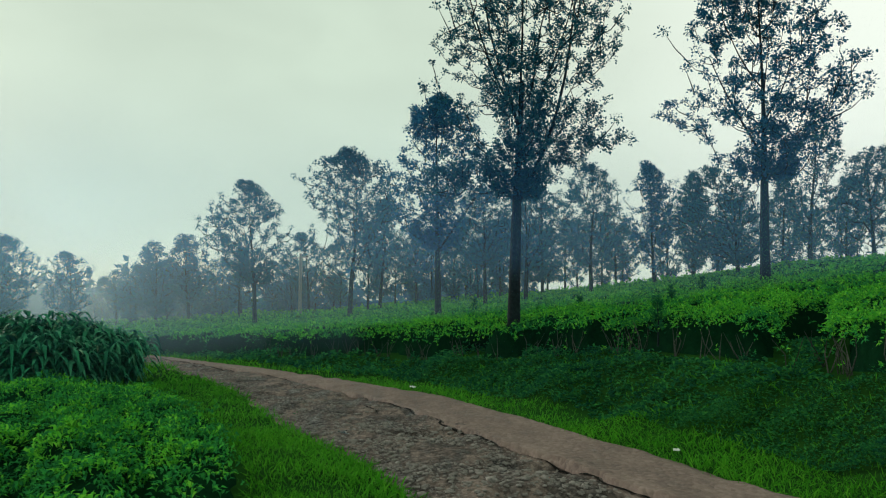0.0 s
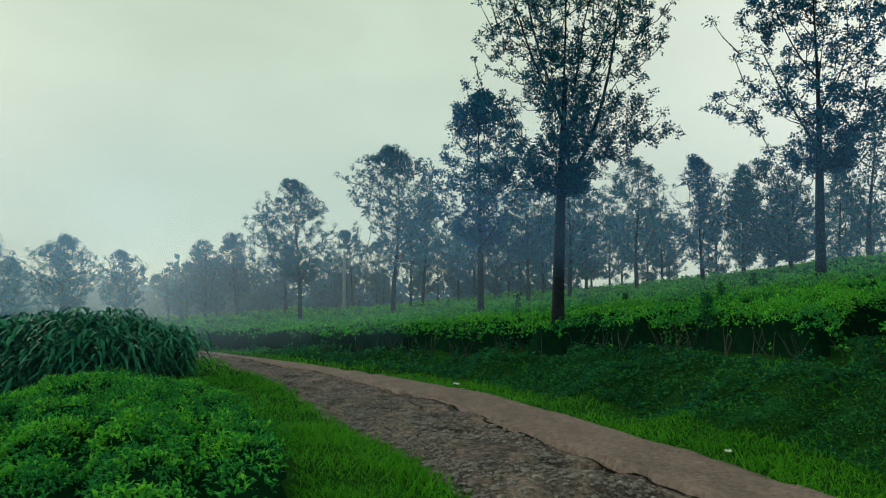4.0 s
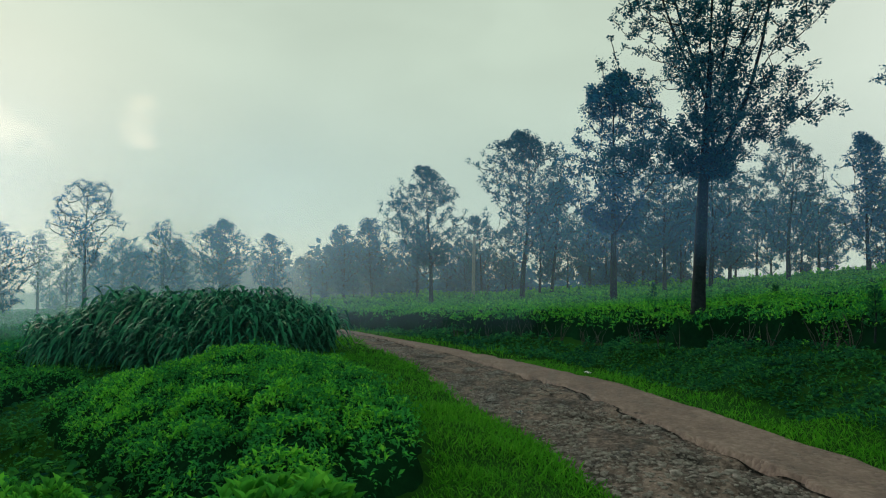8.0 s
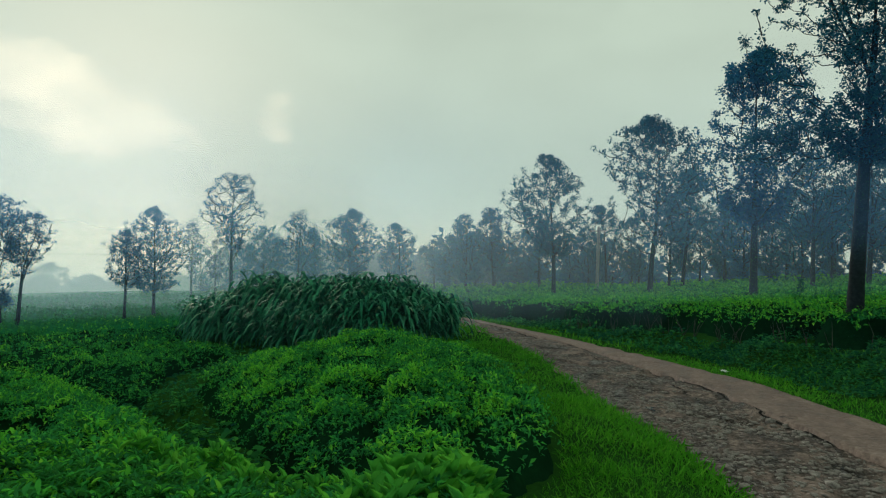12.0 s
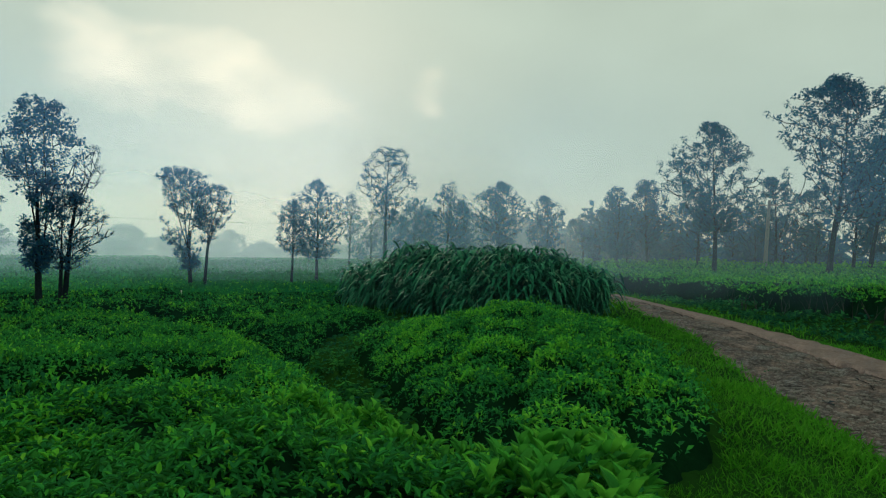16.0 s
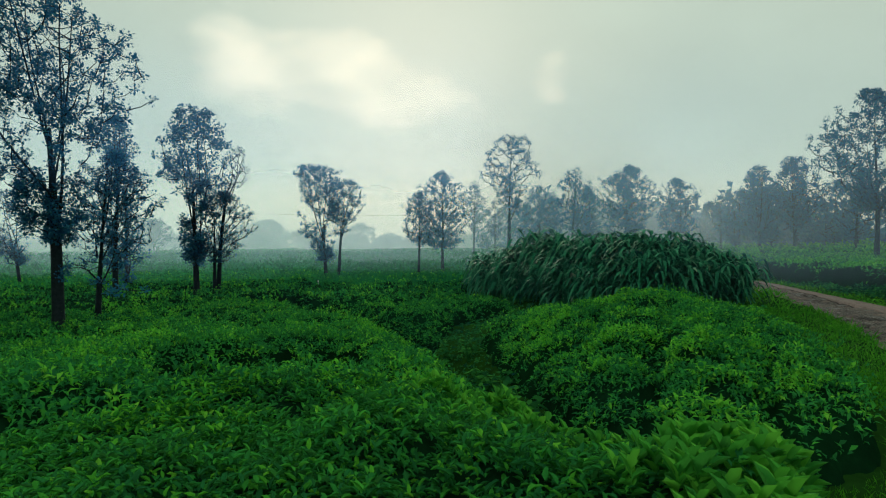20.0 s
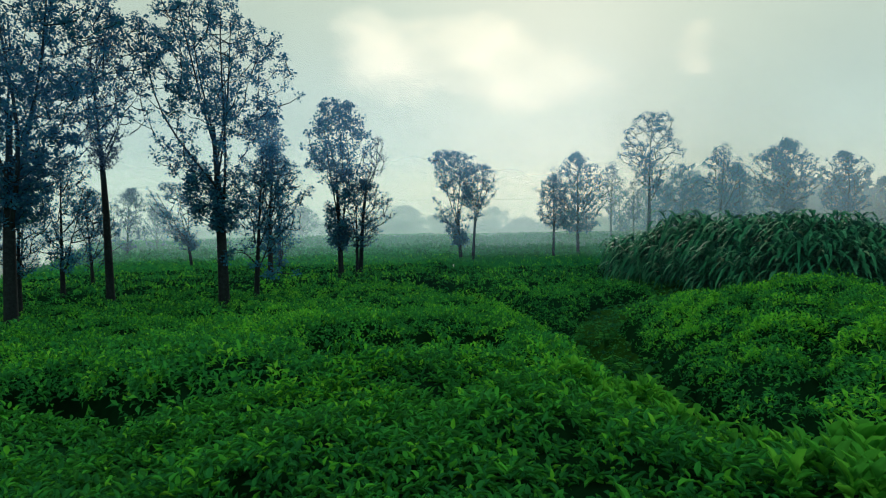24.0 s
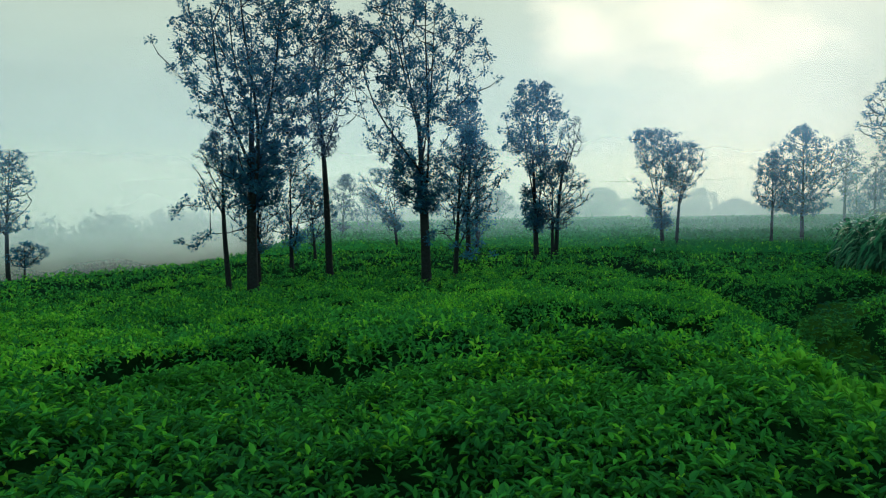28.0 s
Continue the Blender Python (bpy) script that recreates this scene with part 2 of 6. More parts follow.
M_ROAD = pebbly_material("worn_road", [(0.34, (0.012, 0.012, 0.012)), (0.5, (0.062, 0.049, 0.045)), (0.66, (0.36, 0.29, 0.265))],
                         [(0.41, (0.008, 0.008, 0.009)), (0.50, (0.045, 0.034, 0.031)), (0.60, (0.23, 0.165, 0.142))])
M_SLAB = pebbly_material("concrete_strip", [(0.3, (0.07, 0.050, 0.045)), (0.5, (0.17, 0.121, 0.107)), (0.72, (0.31, 0.235, 0.21))],
                         [(0.36, (0.085, 0.062, 0.055)), (0.5, (0.175, 0.127, 0.112)), (0.64, (0.255, 0.19, 0.167))], wet=0.6, relief=0.6)
M_STONE = rough_material("road_stone", 20.0, [(0.3, (0.09, 0.082, 0.08)), (0.6, (0.25, 0.225, 0.21)), (0.8, (0.42, 0.38, 0.35))], bump=0.5)
# Black for the road grooves: the shade inside them put into a strip's colour.
M_CRACK_SHADE = rough_material("crack_shade_black", 30.0, [(0.3, (0.006, 0.006, 0.006)), (0.6, (0.014, 0.013, 0.012)), (0.8, (0.03, 0.027, 0.025))], bump=0.8)
M_STEM = rough_material("tea_stem", 25.0, [(0.3, (0.03, 0.032, 0.028)), (0.6, (0.08, 0.085, 0.075)), (0.8, (0.18, 0.18, 0.165))], bump=0.4)
M_WATER = rough_material("puddle_water", 3.0, [(0.3, (0.02, 0.02, 0.02)), (0.7, (0.035, 0.03, 0.028))], rough=0.06, bump=0.02, spec=0.5)
M_POLE = rough_material("weathered_wood_pole", 12.0, [(0.3, (0.20, 0.20, 0.19)), (0.7, (0.36, 0.36, 0.34))], bump=0.3)
M_WHITE = rough_material("white_paint", 30.0, [(0.3, (0.6, 0.62, 0.6)), (0.7, (0.8, 0.8, 0.78))], bump=0.1)
M_RED = rough_material("red_plastic", 30.0, [(0.3, (0.22, 0.07, 0.06)), (0.7, (0.34, 0.12, 0.10))], rough=0.5, bump=0.1)


# ---------------------------------------------------------------- small tools
rng = np.random.default_rng(7)


def mesh_from(name, verts, faces, material, smooth=False):
    """verts (n, 3); faces (m, k) array of one face size, or a list of such arrays."""
    me = bpy.data.meshes.new(name)
    verts = np.asarray(verts, dtype=np.float32)
    groups = [np.asarray(g, dtype=np.int32) for g in (faces if isinstance(faces, list) else [faces]) if len(g)]
    me.vertices.add(len(verts))
    me.vertices.foreach_set("co", verts.ravel())
    loops = np.concatenate([g.ravel() for g in groups])
    sizes = np.concatenate([np.full(len(g), g.shape[1], dtype=np.int32) for g in groups])
    me.loops.add(len(loops))
    me.loops.foreach_set("vertex_index", loops)
    me.polygons.add(len(sizes))
    me.polygons.foreach_set("loop_start", np.concatenate([[0], np.cumsum(sizes)[:-1]]).astype(np.int32))
    me.polygons.foreach_set("loop_total", sizes)
    if smooth:
        me.polygons.foreach_set("use_smooth", np.ones(len(sizes), dtype=bool))
    me.update(calc_edges=True)
    me.materials.append(material)
    return me


def part_mesh(name, me, parent, label=""):
    ob = new(name, me)
    ob.parent = parent
    if label:
        tagged(ob, label)
    return ob


def part(name, bm, material, parent, label=""):
    me = bpy.data.meshes.new(name)
    bm.to_mesh(me)
    bm.free()
    me.materials.append(material)
    return part_mesh(name, me, parent, label)


def smooth01(v):
    v = np.clip(v, 0.0, 1.0)
    return v * v * (3 - 2 * v)


def hash2(i, j, seed):
    h = (i * 374761393 + j * 668265263 + seed * 1442695041) & 0xFFFFFFFF
    h = ((h ^ (h >> 13)) * 1274126177) & 0xFFFFFFFF
    return ((h ^ (h >> 16)) & 0xFFFFFF) / float(0xFFFFFF)


def vnoise(x, y, seed=0):
    """Smooth value noise, 0 to 1, one cell a metre."""
    i, j = np.floor(x).astype(np.int64), np.floor(y).astype(np.int64)
    u, v = smooth01(x - i), smooth01(y - j)
    a, b = hash2(i, j, seed), hash2(i + 1, j, seed)
    c, d = hash2(i, j + 1, seed), hash2(i + 1, j + 1, seed)
    return (a + (b - a) * u) * (1 - v) + (c + (d - c) * u) * v


def cells(x, y, size, seed=0):
    """Distance to the nearest of the scattered bush centres, in cells, that bush's random number and its middle."""
    gx, gy = x / size, y / size
    i, j = np.floor(gx).astype(np.int64), np.floor(gy).astype(np.int64)
    best, who = np.full(np.shape(x), 9.0), np.zeros(np.shape(x))
    mx, my = np.zeros(np.shape(x)), np.zeros(np.shape(x))
    for di in (-1, 0, 1):
        for dj in (-1, 0, 1):
            cx = i + di + 0.2 + 0.6 * hash2(i + di, j + dj, seed)
            cy = j + dj + 0.2 + 0.6 * hash2(i + di, j + dj, seed + 5)
            d = np.hypot(gx - cx, gy - cy)
            near = d < best
            best, who = np.where(near, d, best), np.where(near, hash2(i + di, j + dj, seed + 9), who)
            mx, my = np.where(near, cx * size, mx), np.where(near, cy * size, my)
    return best, who, mx, my


def poly_sd(x, y, poly):
    """Signed distance to a closed outline, positive inside."""
    x, y = np.asarray(x, float), np.asarray(y, float)
    best, inside = np.full(x.shape, 1e9), np.zeros(x.shape, bool)
    for (ax, ay), (bx, by) in zip(poly, poly[1:] + poly[:1]):
        ex, ey = bx - ax, by - ay
        s = np.clip(((x - ax) * ex + (y - ay) * ey) / (ex * ex + ey * ey), 0, 1)
        best = np.minimum(best, np.hypot(x - ax - s * ex, y - ay - s * ey))
        cross = (ay > y) != (by > y)
        if by != ay:
            inside ^= cross & (x < ex * (y - ay) / ey + ax)
    return np.where(inside, best, -best)


def leaf_arrays(base, way, up_hint, length, width, droop=0.15, fold=0.12, simple=False):
    """Folded leaves as arrays of vertices and faces."""
    way = way / np.linalg.norm(way, axis=1, keepdims=True)
    side = np.cross(way, up_hint)
    side /= np.linalg.norm(side, axis=1, keepdims=True) + 1e-9
    nrm = np.cross(side, way)
    L, W = length[:, None], width[:, None]
    tip = base + way * L - nrm * L * droop
    if simple:
        mid = base + way * L * 0.5
        v = np.stack([base, mid + side * W * 0.5 + nrm * L * fold, tip, mid - side * W * 0.5 + nrm * L * fold], 1)
        k = np.arange(len(base))[:, None] * 4
        return v.reshape(-1, 3), k + np.array([[0, 1, 2, 3]])
    p1, p2 = base + way * L * 0.33, base + way * L * 0.7 - nrm * L * droop * 0.3
    v = np.stack([base, p1 + side * W * 0.5 + nrm * L * fold, p2 + side * W * 0.38 + nrm * L * fold * 0.8, tip,
                  p2 - side * W * 0.38 + nrm * L * fold * 0.8, p1 - side * W * 0.5 + nrm * L * fold], 1)
    k = np.arange(len(base))[:, None] * 6
    return v.reshape(-1, 3), np.concatenate([k + np.array([[0, 1, 2, 3]]), k + np.array([[0, 3, 4, 5]])])


def tubes(paths, sides=7):
    """Tapered round limbs: each path is (points, radii). Returns vertices and faces."""
    vs, fs, off = [], [], 0
    ang = np.linspace(0, 2 * np.pi, sides, endpoint=False)
    for pts, rad in paths:
        pts, rad = np.asarray(pts, float), np.asarray(rad, float)
        tan = np.gradient(pts, axis=0)
        tan /= np.linalg.norm(tan, axis=1, keepdims=True) + 1e-9
        ref = np.where(np.abs(tan[:, 2:3]) > 0.9, np.array([[1.0, 0, 0]]), np.array([[0, 0, 1.0]]))
        u = np.cross(tan, ref)
        u /= np.linalg.norm(u, axis=1, keepdims=True) + 1e-9
        w = np.cross(tan, u)
        ring = pts[:, None] + rad[:, None, None] * (u[:, None] * np.cos(ang)[None, :, None] + w[:, None] * np.sin(ang)[None, :, None])
        n = len(pts)
        vs.append(ring.reshape(-1, 3))
        i = np.arange(n - 1)[:, None] * sides
        a = np.arange(sides)[None, :]
        b = (a + 1) % sides
        fs.append(np.stack([i + a, i + b, i + sides + b, i + sides + a], 2).reshape(-1, 4) + off)
        off += n * sides
    return np.concatenate(vs), np.concatenate(fs)


# ---------------------------------------------------------------- the lie of the land
ROAD_Y = [-40, -12, -5, 0, 3, 6.1, 7.5, 8.5, 10.6, 13.4, 17.3, 20.3, 22.7, 27, 33, 42, 60]
ROAD_L = [24, 10, 6.2, 3.1, 1.3, -0.37, -0.95, -1.6, -2.8, -4.2, -6.4, -8.5, -10.3, -14.5, -23, -42, -80]
ROAD_R = [30, 14.2, 10.2, 7.2, 5.2, 3.17, 2.8, 2.25, 1.35, 0.0, -2.9, -5.6, -7.9, -12.2, -20, -38, -76]


DITCH = [(-1.9, 3.25), (-3.0, 3.42), (-4.5, 4.05), (-6.2, 5.0), (-8.6, 5.8), (-11, 6.0), (-13.5, 6.2)]


def road_z(y):
    return -0.045 * y


def base_z(x, y):
    """The hillside, before the road was cut into it."""
    z = 0.10 + 0.11 * np.maximum(x, -4) - 0.012 * np.minimum(y, 18) - 0.006 * np.maximum(y - 18, 0)
    z = z + 0.08 * (np.clip(x, -12, -4) + 4) + 0.045 * (np.clip(x, -140, -12) + 12)
    z = z + 0.06 * np.clip(x - 9, 0, 7) - 0.09 * np.clip(x - 17, 0, 20) - 0.11 * np.maximum(x - 37, 0) - 0.03 * np.clip(y - 30, 0, 60) * np.clip((x - 4) / 12, 0, 1)
    r = np.hypot(x, y)
    # past 95 m the land drops so its horizon stays hidden from the camera
    z = z - 0.12 * np.maximum(r - 95, 0) * smooth01((-x - 8) / 30)
    brow = -0.94 * x - 0.34 * y - 18.0
    z = z + 0.03 * np.clip(y, -12, 0) * smooth01(-x / 8) - 0.16 * np.clip(brow, 0, 60) * smooth01((-y - 1.5) / 5)
    return z + 0.10 * (vnoise(x * 0.16, y * 0.16, 3) - 0.5)


def road_sides(x, y):
    """Distance past the road's right edge, and past its left edge."""
    return (x - np.interp(y, ROAD_Y, ROAD_R)) * 0.84, (np.interp(y, ROAD_Y, ROAD_L) - x) * 0.84


# The beds, drains and trees of the valley side are laid out on a compact plan fitted to the camera's view, then pushed
# outward from the eye: larger and farther, but alike from the camera.
EYE_Z = 1.66
PLAN_R, SCENE_R = np.array([0, 5, 10.9, 344.2, 5000.0]), np.array([0, 5, 19.0, 600.0, 8715.0])


def valley_share(x, y):
    az = np.degrees(np.arctan2(-x, y))
    return smooth01((az - 32) / 18) * (1 - smooth01((az - 140) / 35))


def on_plan(x, y):
    """From a place in the scene to the plan: x, y and the stretch between the two."""
    r = np.hypot(x, y) + 1e-6
    q = r + (np.interp(r, SCENE_R, PLAN_R) - r) * valley_share(x, y)
    return x * q / r, y * q / r, r / q


def from_plan(x, y):
    """From the plan to where one thing stands in the scene, pushed out from the eye: x, y and its stretch."""
    r, k = math.hypot(x, y), float(valley_share(x, y))
    far = float(np.interp(r, SCENE_R + (PLAN_R - SCENE_R) * k, SCENE_R))
    return x * far / r, y * far / r, far / r


def stretch_z(z, s):
    return EYE_Z + (z - EYE_Z) * s


def plan_ground(x, y):
    x, y = np.asarray(x, float), np.asarray(y, float)
    dr, dl = road_sides(x, y)
    b, r = base_z(x, y), road_z(np.clip(y, -40, 60))
    lift = np.where(dr > 0, smooth01((dr - 0.35) / 2.4), np.where(dl > 0, smooth01(dl / 1.3), 0.0))
    lump = (0.42 * (vnoise(x * 0.75, y * 0.75, 13) - 0.5) + 0.20 * (vnoise(x * 1.9, y * 1.9, 12) - 0.5)) * np.where(dr > 0, 1.0, 0.35) * np.clip(np.maximum(dr, dl), 0, 1)
    z = r + (b - r) * lift + lump * np.exp(-np.hypot(x, y) / 25)
    # drain between the beds
    ditch = np.full(x.shape, 9.0)
    for (ax, ay), (bx, by) in zip(DITCH, DITCH[1:]):
        ex, ey = bx - ax, by - ay
        s = np.clip(((x - ax) * ex + (y - ay) * ey) / (ex * ex + ey * ey), 0, 1)
        ditch = np.minimum(ditch, np.hypot(x - ax - s * ex, y - ay - s * ey))
    z = z - 0.55 * np.exp(-(ditch / 0.55) ** 2)
    inside = np.clip(np.minimum(-dr, -dl) / 0.3, 0, 1)
    return z - 0.18 * inside


def ground_z(x, y):
    x, y = np.asarray(x, float), np.asarray(y, float)
    px, py, s = on_plan(x, y)
    return stretch_z(plan_ground(px, py) + 0.75, s) - 0.75


# outlines of the tea beds, on the plan
NEAR_BED = [(-0.75, -7), (-0.72, -2), (-0.7, 0.5), (-0.72, 1.6), (-0.95, 2.5), (-1.45, 3.0), (-2.1, 3.08), (-2.5, 2.95), (-3.2, 3.2), (-4.2, 3.8), (-5.2, 4.5),
            (-6.7, 5.1), (-9, 5.45), (-11.5, 5.7), (-13.2, 6.2), (-16, 8.2), (-22, 12.0), (-42, 23.0), (-130, 54), (-130, -60), (-10, -30)]
MOUND_BED = [(-1.72, 3.9), (-1.52, 4.7), (-1.58, 5.5), (-1.98, 6.5), (-3.1, 9.2), (-5.8, 13.1), (-7.9, 14.9), (-9.6, 14.0), (-9.2, 10.4), (-8.2, 7.6), (-6.9, 6.15),
             (-5.3, 5.15), (-4.0, 4.35), (-3.4, 3.92), (-2.8, 3.85), (-2.15, 3.6)]
VALLEY_BED = [(-7.5, 5.95), (-8.6, 7.3), (-9.7, 9.9), (-12.5, 10.4), (-16.5, 15), (-14, 24), (-22, 31), (-40, 40), (-130, 90), (-130, 53.6), (-42, 22.6), (-22, 11.6), (-16, 7.8), (-13.4, 6.55), (-11, 6.4), (-9, 6.05)]
HOLES = [(-4.95, -1.05, 0.62, 0.85, 0.2), (-5.65, 1.8, 0.50, 0.48, 0.2), (-5.5, 2.85, 0.42, 0.42, 0.1), (-8.3, 3.3, 0.5, 0.34, 0.2), (-3.4, -2.9, 0.3, 0.5, 0.2)]


def right_bed_sd(x, y):
    dr, dl = road_sides(x, y)
    edge = 2.35 + 0.75 * (vnoise(y * 0.55, y * 0.2, 21) - 0.5) - 0.35 * np.clip((y - 14) / 8, 0, 1)
    sd = dr - edge
    # furrows between the rows, running up the slope
    for yy, lean, width in ((13.3, 0.25, 0.18), (17.0, 0.10, 0.20), (24.0, 0.05, 0.25)):
        line = np.abs(y - (yy + lean * (x - np.interp(yy, ROAD_Y, ROAD_R) - 2.8)))
        sd = np.minimum(sd, line - width + np.clip((dr - 5.0) * 0.12, 0, 1))
    ex, ey = 2.3, 3.4
    q = np.clip(((x - 4.35) * ex + (y - 8.0) * ey) / (ex * ex + ey * ey), 0, 1)
    return np.minimum(sd, np.hypot(x - 4.35 - q * ex, y - 8.0 - q * ey) - 0.22 + 0.06 * q)


def tea_parts(x, y):
    """How far inside each bed: near, mound, valley, right."""
    x, y, stretch_ = on_plan(x, y)
    near = poly_sd(x, y, NEAR_BED)
    for hx, hy, rx, ry, turn in HOLES:
        c, s = math.cos(turn), math.sin(turn)
        u, v = (x - hx) * c + (y - hy) * s, -(x - hx) * s + (y - hy) * c
        near = np.minimum(near, (np.hypot(u / rx, v / ry) - 1) * min(rx, ry))
    mound = poly_sd(x, y, MOUND_BED)
    valley = poly_sd(x, y, VALLEY_BED)
    return near * stretch_, mound * stretch_, valley * stretch_, right_bed_sd(x, y) * stretch_


def tea_height(x, y, inset=0.0):
    """Height of the clipped canopy above the ground, and which bed it is."""
    x, y = np.asarray(x, float), np.asarray(y, float)
    sds = np.stack(tea_parts(x, y))
    wob = 0.14 * (vnoise(x * 2.3, y * 2.3, 31) - 0.5) + 0.08 * (vnoise(x * 6, y * 6, 32) - 0.5)
    which = np.argmax(sds, axis=0)
    sd = sds.max(axis=0) + wob
    reach = np.choose(which, [0.30, 0.32, 0.5, 0.30])
    inset = np.where(which == 3, inset * 3.2, inset)
    edge = np.clip((sd - inset) / reach, 0, 1)
    prof = (1 - (1 - edge) ** 2.4) * np.where(which == 1, 0.44 + 0.56 * smooth01(sd / 2.6), np.where(which == 2, 0.7, 1.0))
    sd = sd - inset
    f1, who, _, _ = cells(x, y, 1.15, 40)
    far = np.exp(-np.hypot(x, y) / 60)
    tall = 0.80 + (0.13 * (who - 0.5) - 0.42 * np.clip(f1 - 0.22, 0, 1) ** 1.5) * (0.4 + 0.6 * far) * np.where(which == 3, 0.55, 1.0)
    tall = tall + 0.09 * (vnoise(x * 1.3, y * 1.3, 33) - 0.5)
    # creases where neighbouring bushes meet, wandering along the rows
    wx, wy = x + 0.5 * vnoise(x * 0.9, y * 0.9, 36), y + 0.5 * vnoise(x * 0.9, y * 0.9, 37)
    crease = np.abs(((wx * 0.86 + wy * 0.5) * np.where(which == 1, 0.95, 0.62) + 0.9 * vnoise(wx * 0.35, wy * 0.35, 38)) % 1 - 0.5) * 2
    cut = np.clip((0.34 - crease) / 0.34, 0, 1) * smooth01((vnoise(x * 0.7 + 5, y * 0.7, 39) - np.where(which == 1, 0.22, 0.45)) * 3.5) * np.where(which == 0, smooth01((np.hypot(x, y) - 3.4) / 1.6), 1.0)
    tall = tall - np.where(which == 3, 0.08, np.where(which == 1, 0.34, 0.26)) * cut
    # narrow rows far off
    rows = np.abs(((x * 0.45 + y * 0.9) * 0.42 + 0.6 * vnoise(x * 0.2, y * 0.2, 35)) % 1 - 0.5)
    tall = tall - 0.22 * np.clip((0.08 - rows) / 0.08, 0, 1) * np.clip((np.hypot(x, y) - 13) / 8, 0, 1)
    return np.where(sd > 0, tall * prof, 0.0), which


def canopy_z(x, y):
    return ground_z(x, y) + tea_height(x, y)[0]


# ---------------------------------------------------------------- ground and road
def build_ground():
    r = np.concatenate([[0.0], np.geomspace(0.4, 2500, 250)])
    a = np.radians(np.arange(0, 360, 1.25))
    R, A = np.meshgrid(r[1:], a, indexing="ij")
    x, y = (-np.sin(A) * R).ravel(), (np.cos(A) * R).ravel()
    z = ground_z(x, y)
    n, k = len(r) - 1, len(a)
    verts = np.concatenate([np.stack([x, y, z], 1), [[0, 0, float(ground_z(0.0, 0.0))]]])
    i = np.arange(n - 1)[:, None] * k
    j = np.arange(k)[None, :]
    j2 = (j + 1) % k
    quads = np.stack([i + j, i + k + j, i + k + j2, i + j2], 2).reshape(-1, 4)
    tri = np.stack([np.full(k, n * k), np.arange(k), (np.arange(k) + 1) % k], 1)
    ob = new("ground", mesh_from("ground", verts, [quads, tri], M_GROUND, True))
    tagged(ob, "green grassy hillside earth sloping down into mist", "ground", kind="structure")


build_ground()


def strip(name, left, right, height, steps, material, label):
    """A long surface between two edges x = left(y), right(y), following the road."""
    y = np.concatenate([np.arange(-14, 4, 0.4), np.geomspace(4, 30, 380)])
    s = np.linspace(0, 1, steps)
    Y, S = np.meshgrid(y, s, indexing="ij")
    xl, xr = left(y)[:, None], right(y)[:, None]
    X = xl + (xr - xl) * S
    Z = road_z(Y) + height(X, Y, S)
    n, k = len(y), steps
    i = np.arange(n - 1)[:, None] * k
    j = np.arange(k - 1)[None, :]
    quads = np.stack([i + j, i + j + 1, i + k + j + 1, i + k + j], 2).reshape(-1, 4)
    return tagged(new(name, mesh_from(name, np.stack([X.ravel(), Y.ravel(), Z.ravel()], 1), quads, material, True)), label, "road", kind="structure")


def slab_left(y):
    """Ragged broken edge of the smoother strip along the road's right side."""
    l, r = np.interp(y, ROAD_Y, ROAD_L), np.interp(y, ROAD_Y, ROAD_R)
    return r - (r - l) * (0.36 + 0.05 * (vnoise(y * 0.5, y * 0, 51) - 0.5)) + 0.10 * (vnoise(y * 2.3, y * 0, 52) - 0.5) + 0.07 * (vnoise(y * 8, y * 0, 53) - 0.5)


def worn_height(x, y, s):
    rut = 0.11 * (vnoise((x * 0.8 + y * 0.55) * 1.6, (y * 0.8 - x * 0.5) * 0.35, 54) - 0.5) + 0.03 * (vnoise(x * 3.3, y * 2.4, 55) - 0.5) + 0.015 * (vnoise(x * 11, y * 11, 56) - 0.5)
    hole = -0.07 * np.clip((vnoise(x * 1.5, y * 1.5, 57) - 0.66) * 5, 0, 1)
    edge = np.clip(np.minimum(s * 8, 1), 0, 1)
    return 0.01 + (rut + hole) - 0.05 * (1 - edge)


def slab_height(x, y, s):
    return 0.05 + 0.014 * (vnoise(x * 2, y * 2, 58) - 0.5) + 0.008 * (vnoise(x * 7, y * 7, 66) - 0.5) - 0.12 * np.clip((0.03 - s) / 0.03, 0, 1) - 0.06 * np.clip((s - 0.96) / 0.04, 0, 1) \
        - 0.045 * np.clip((vnoise(x * 1.3, y * 1.3, 59) - 0.72) * 8, 0, 1)


strip("road", lambda y: np.interp(y, ROAD_Y, ROAD_L) - 0.1 + 0.35 * (vnoise(y * 0.9, y * 0, 60) - 0.5), lambda y: slab_left(y) + 0.25, worn_height, 60, M_ROAD,
      "potholed brown earth road with broken stony surface")
strip("road_strip", slab_left, lambda y: np.interp(y, ROAD_Y, ROAD_R) + 0.06 * (vnoise(y * 1.4, y * 0, 61) - 0.5), slab_height, 36, M_SLAB,
      "smoother pinkish concrete strip with crumbling edge along the road")


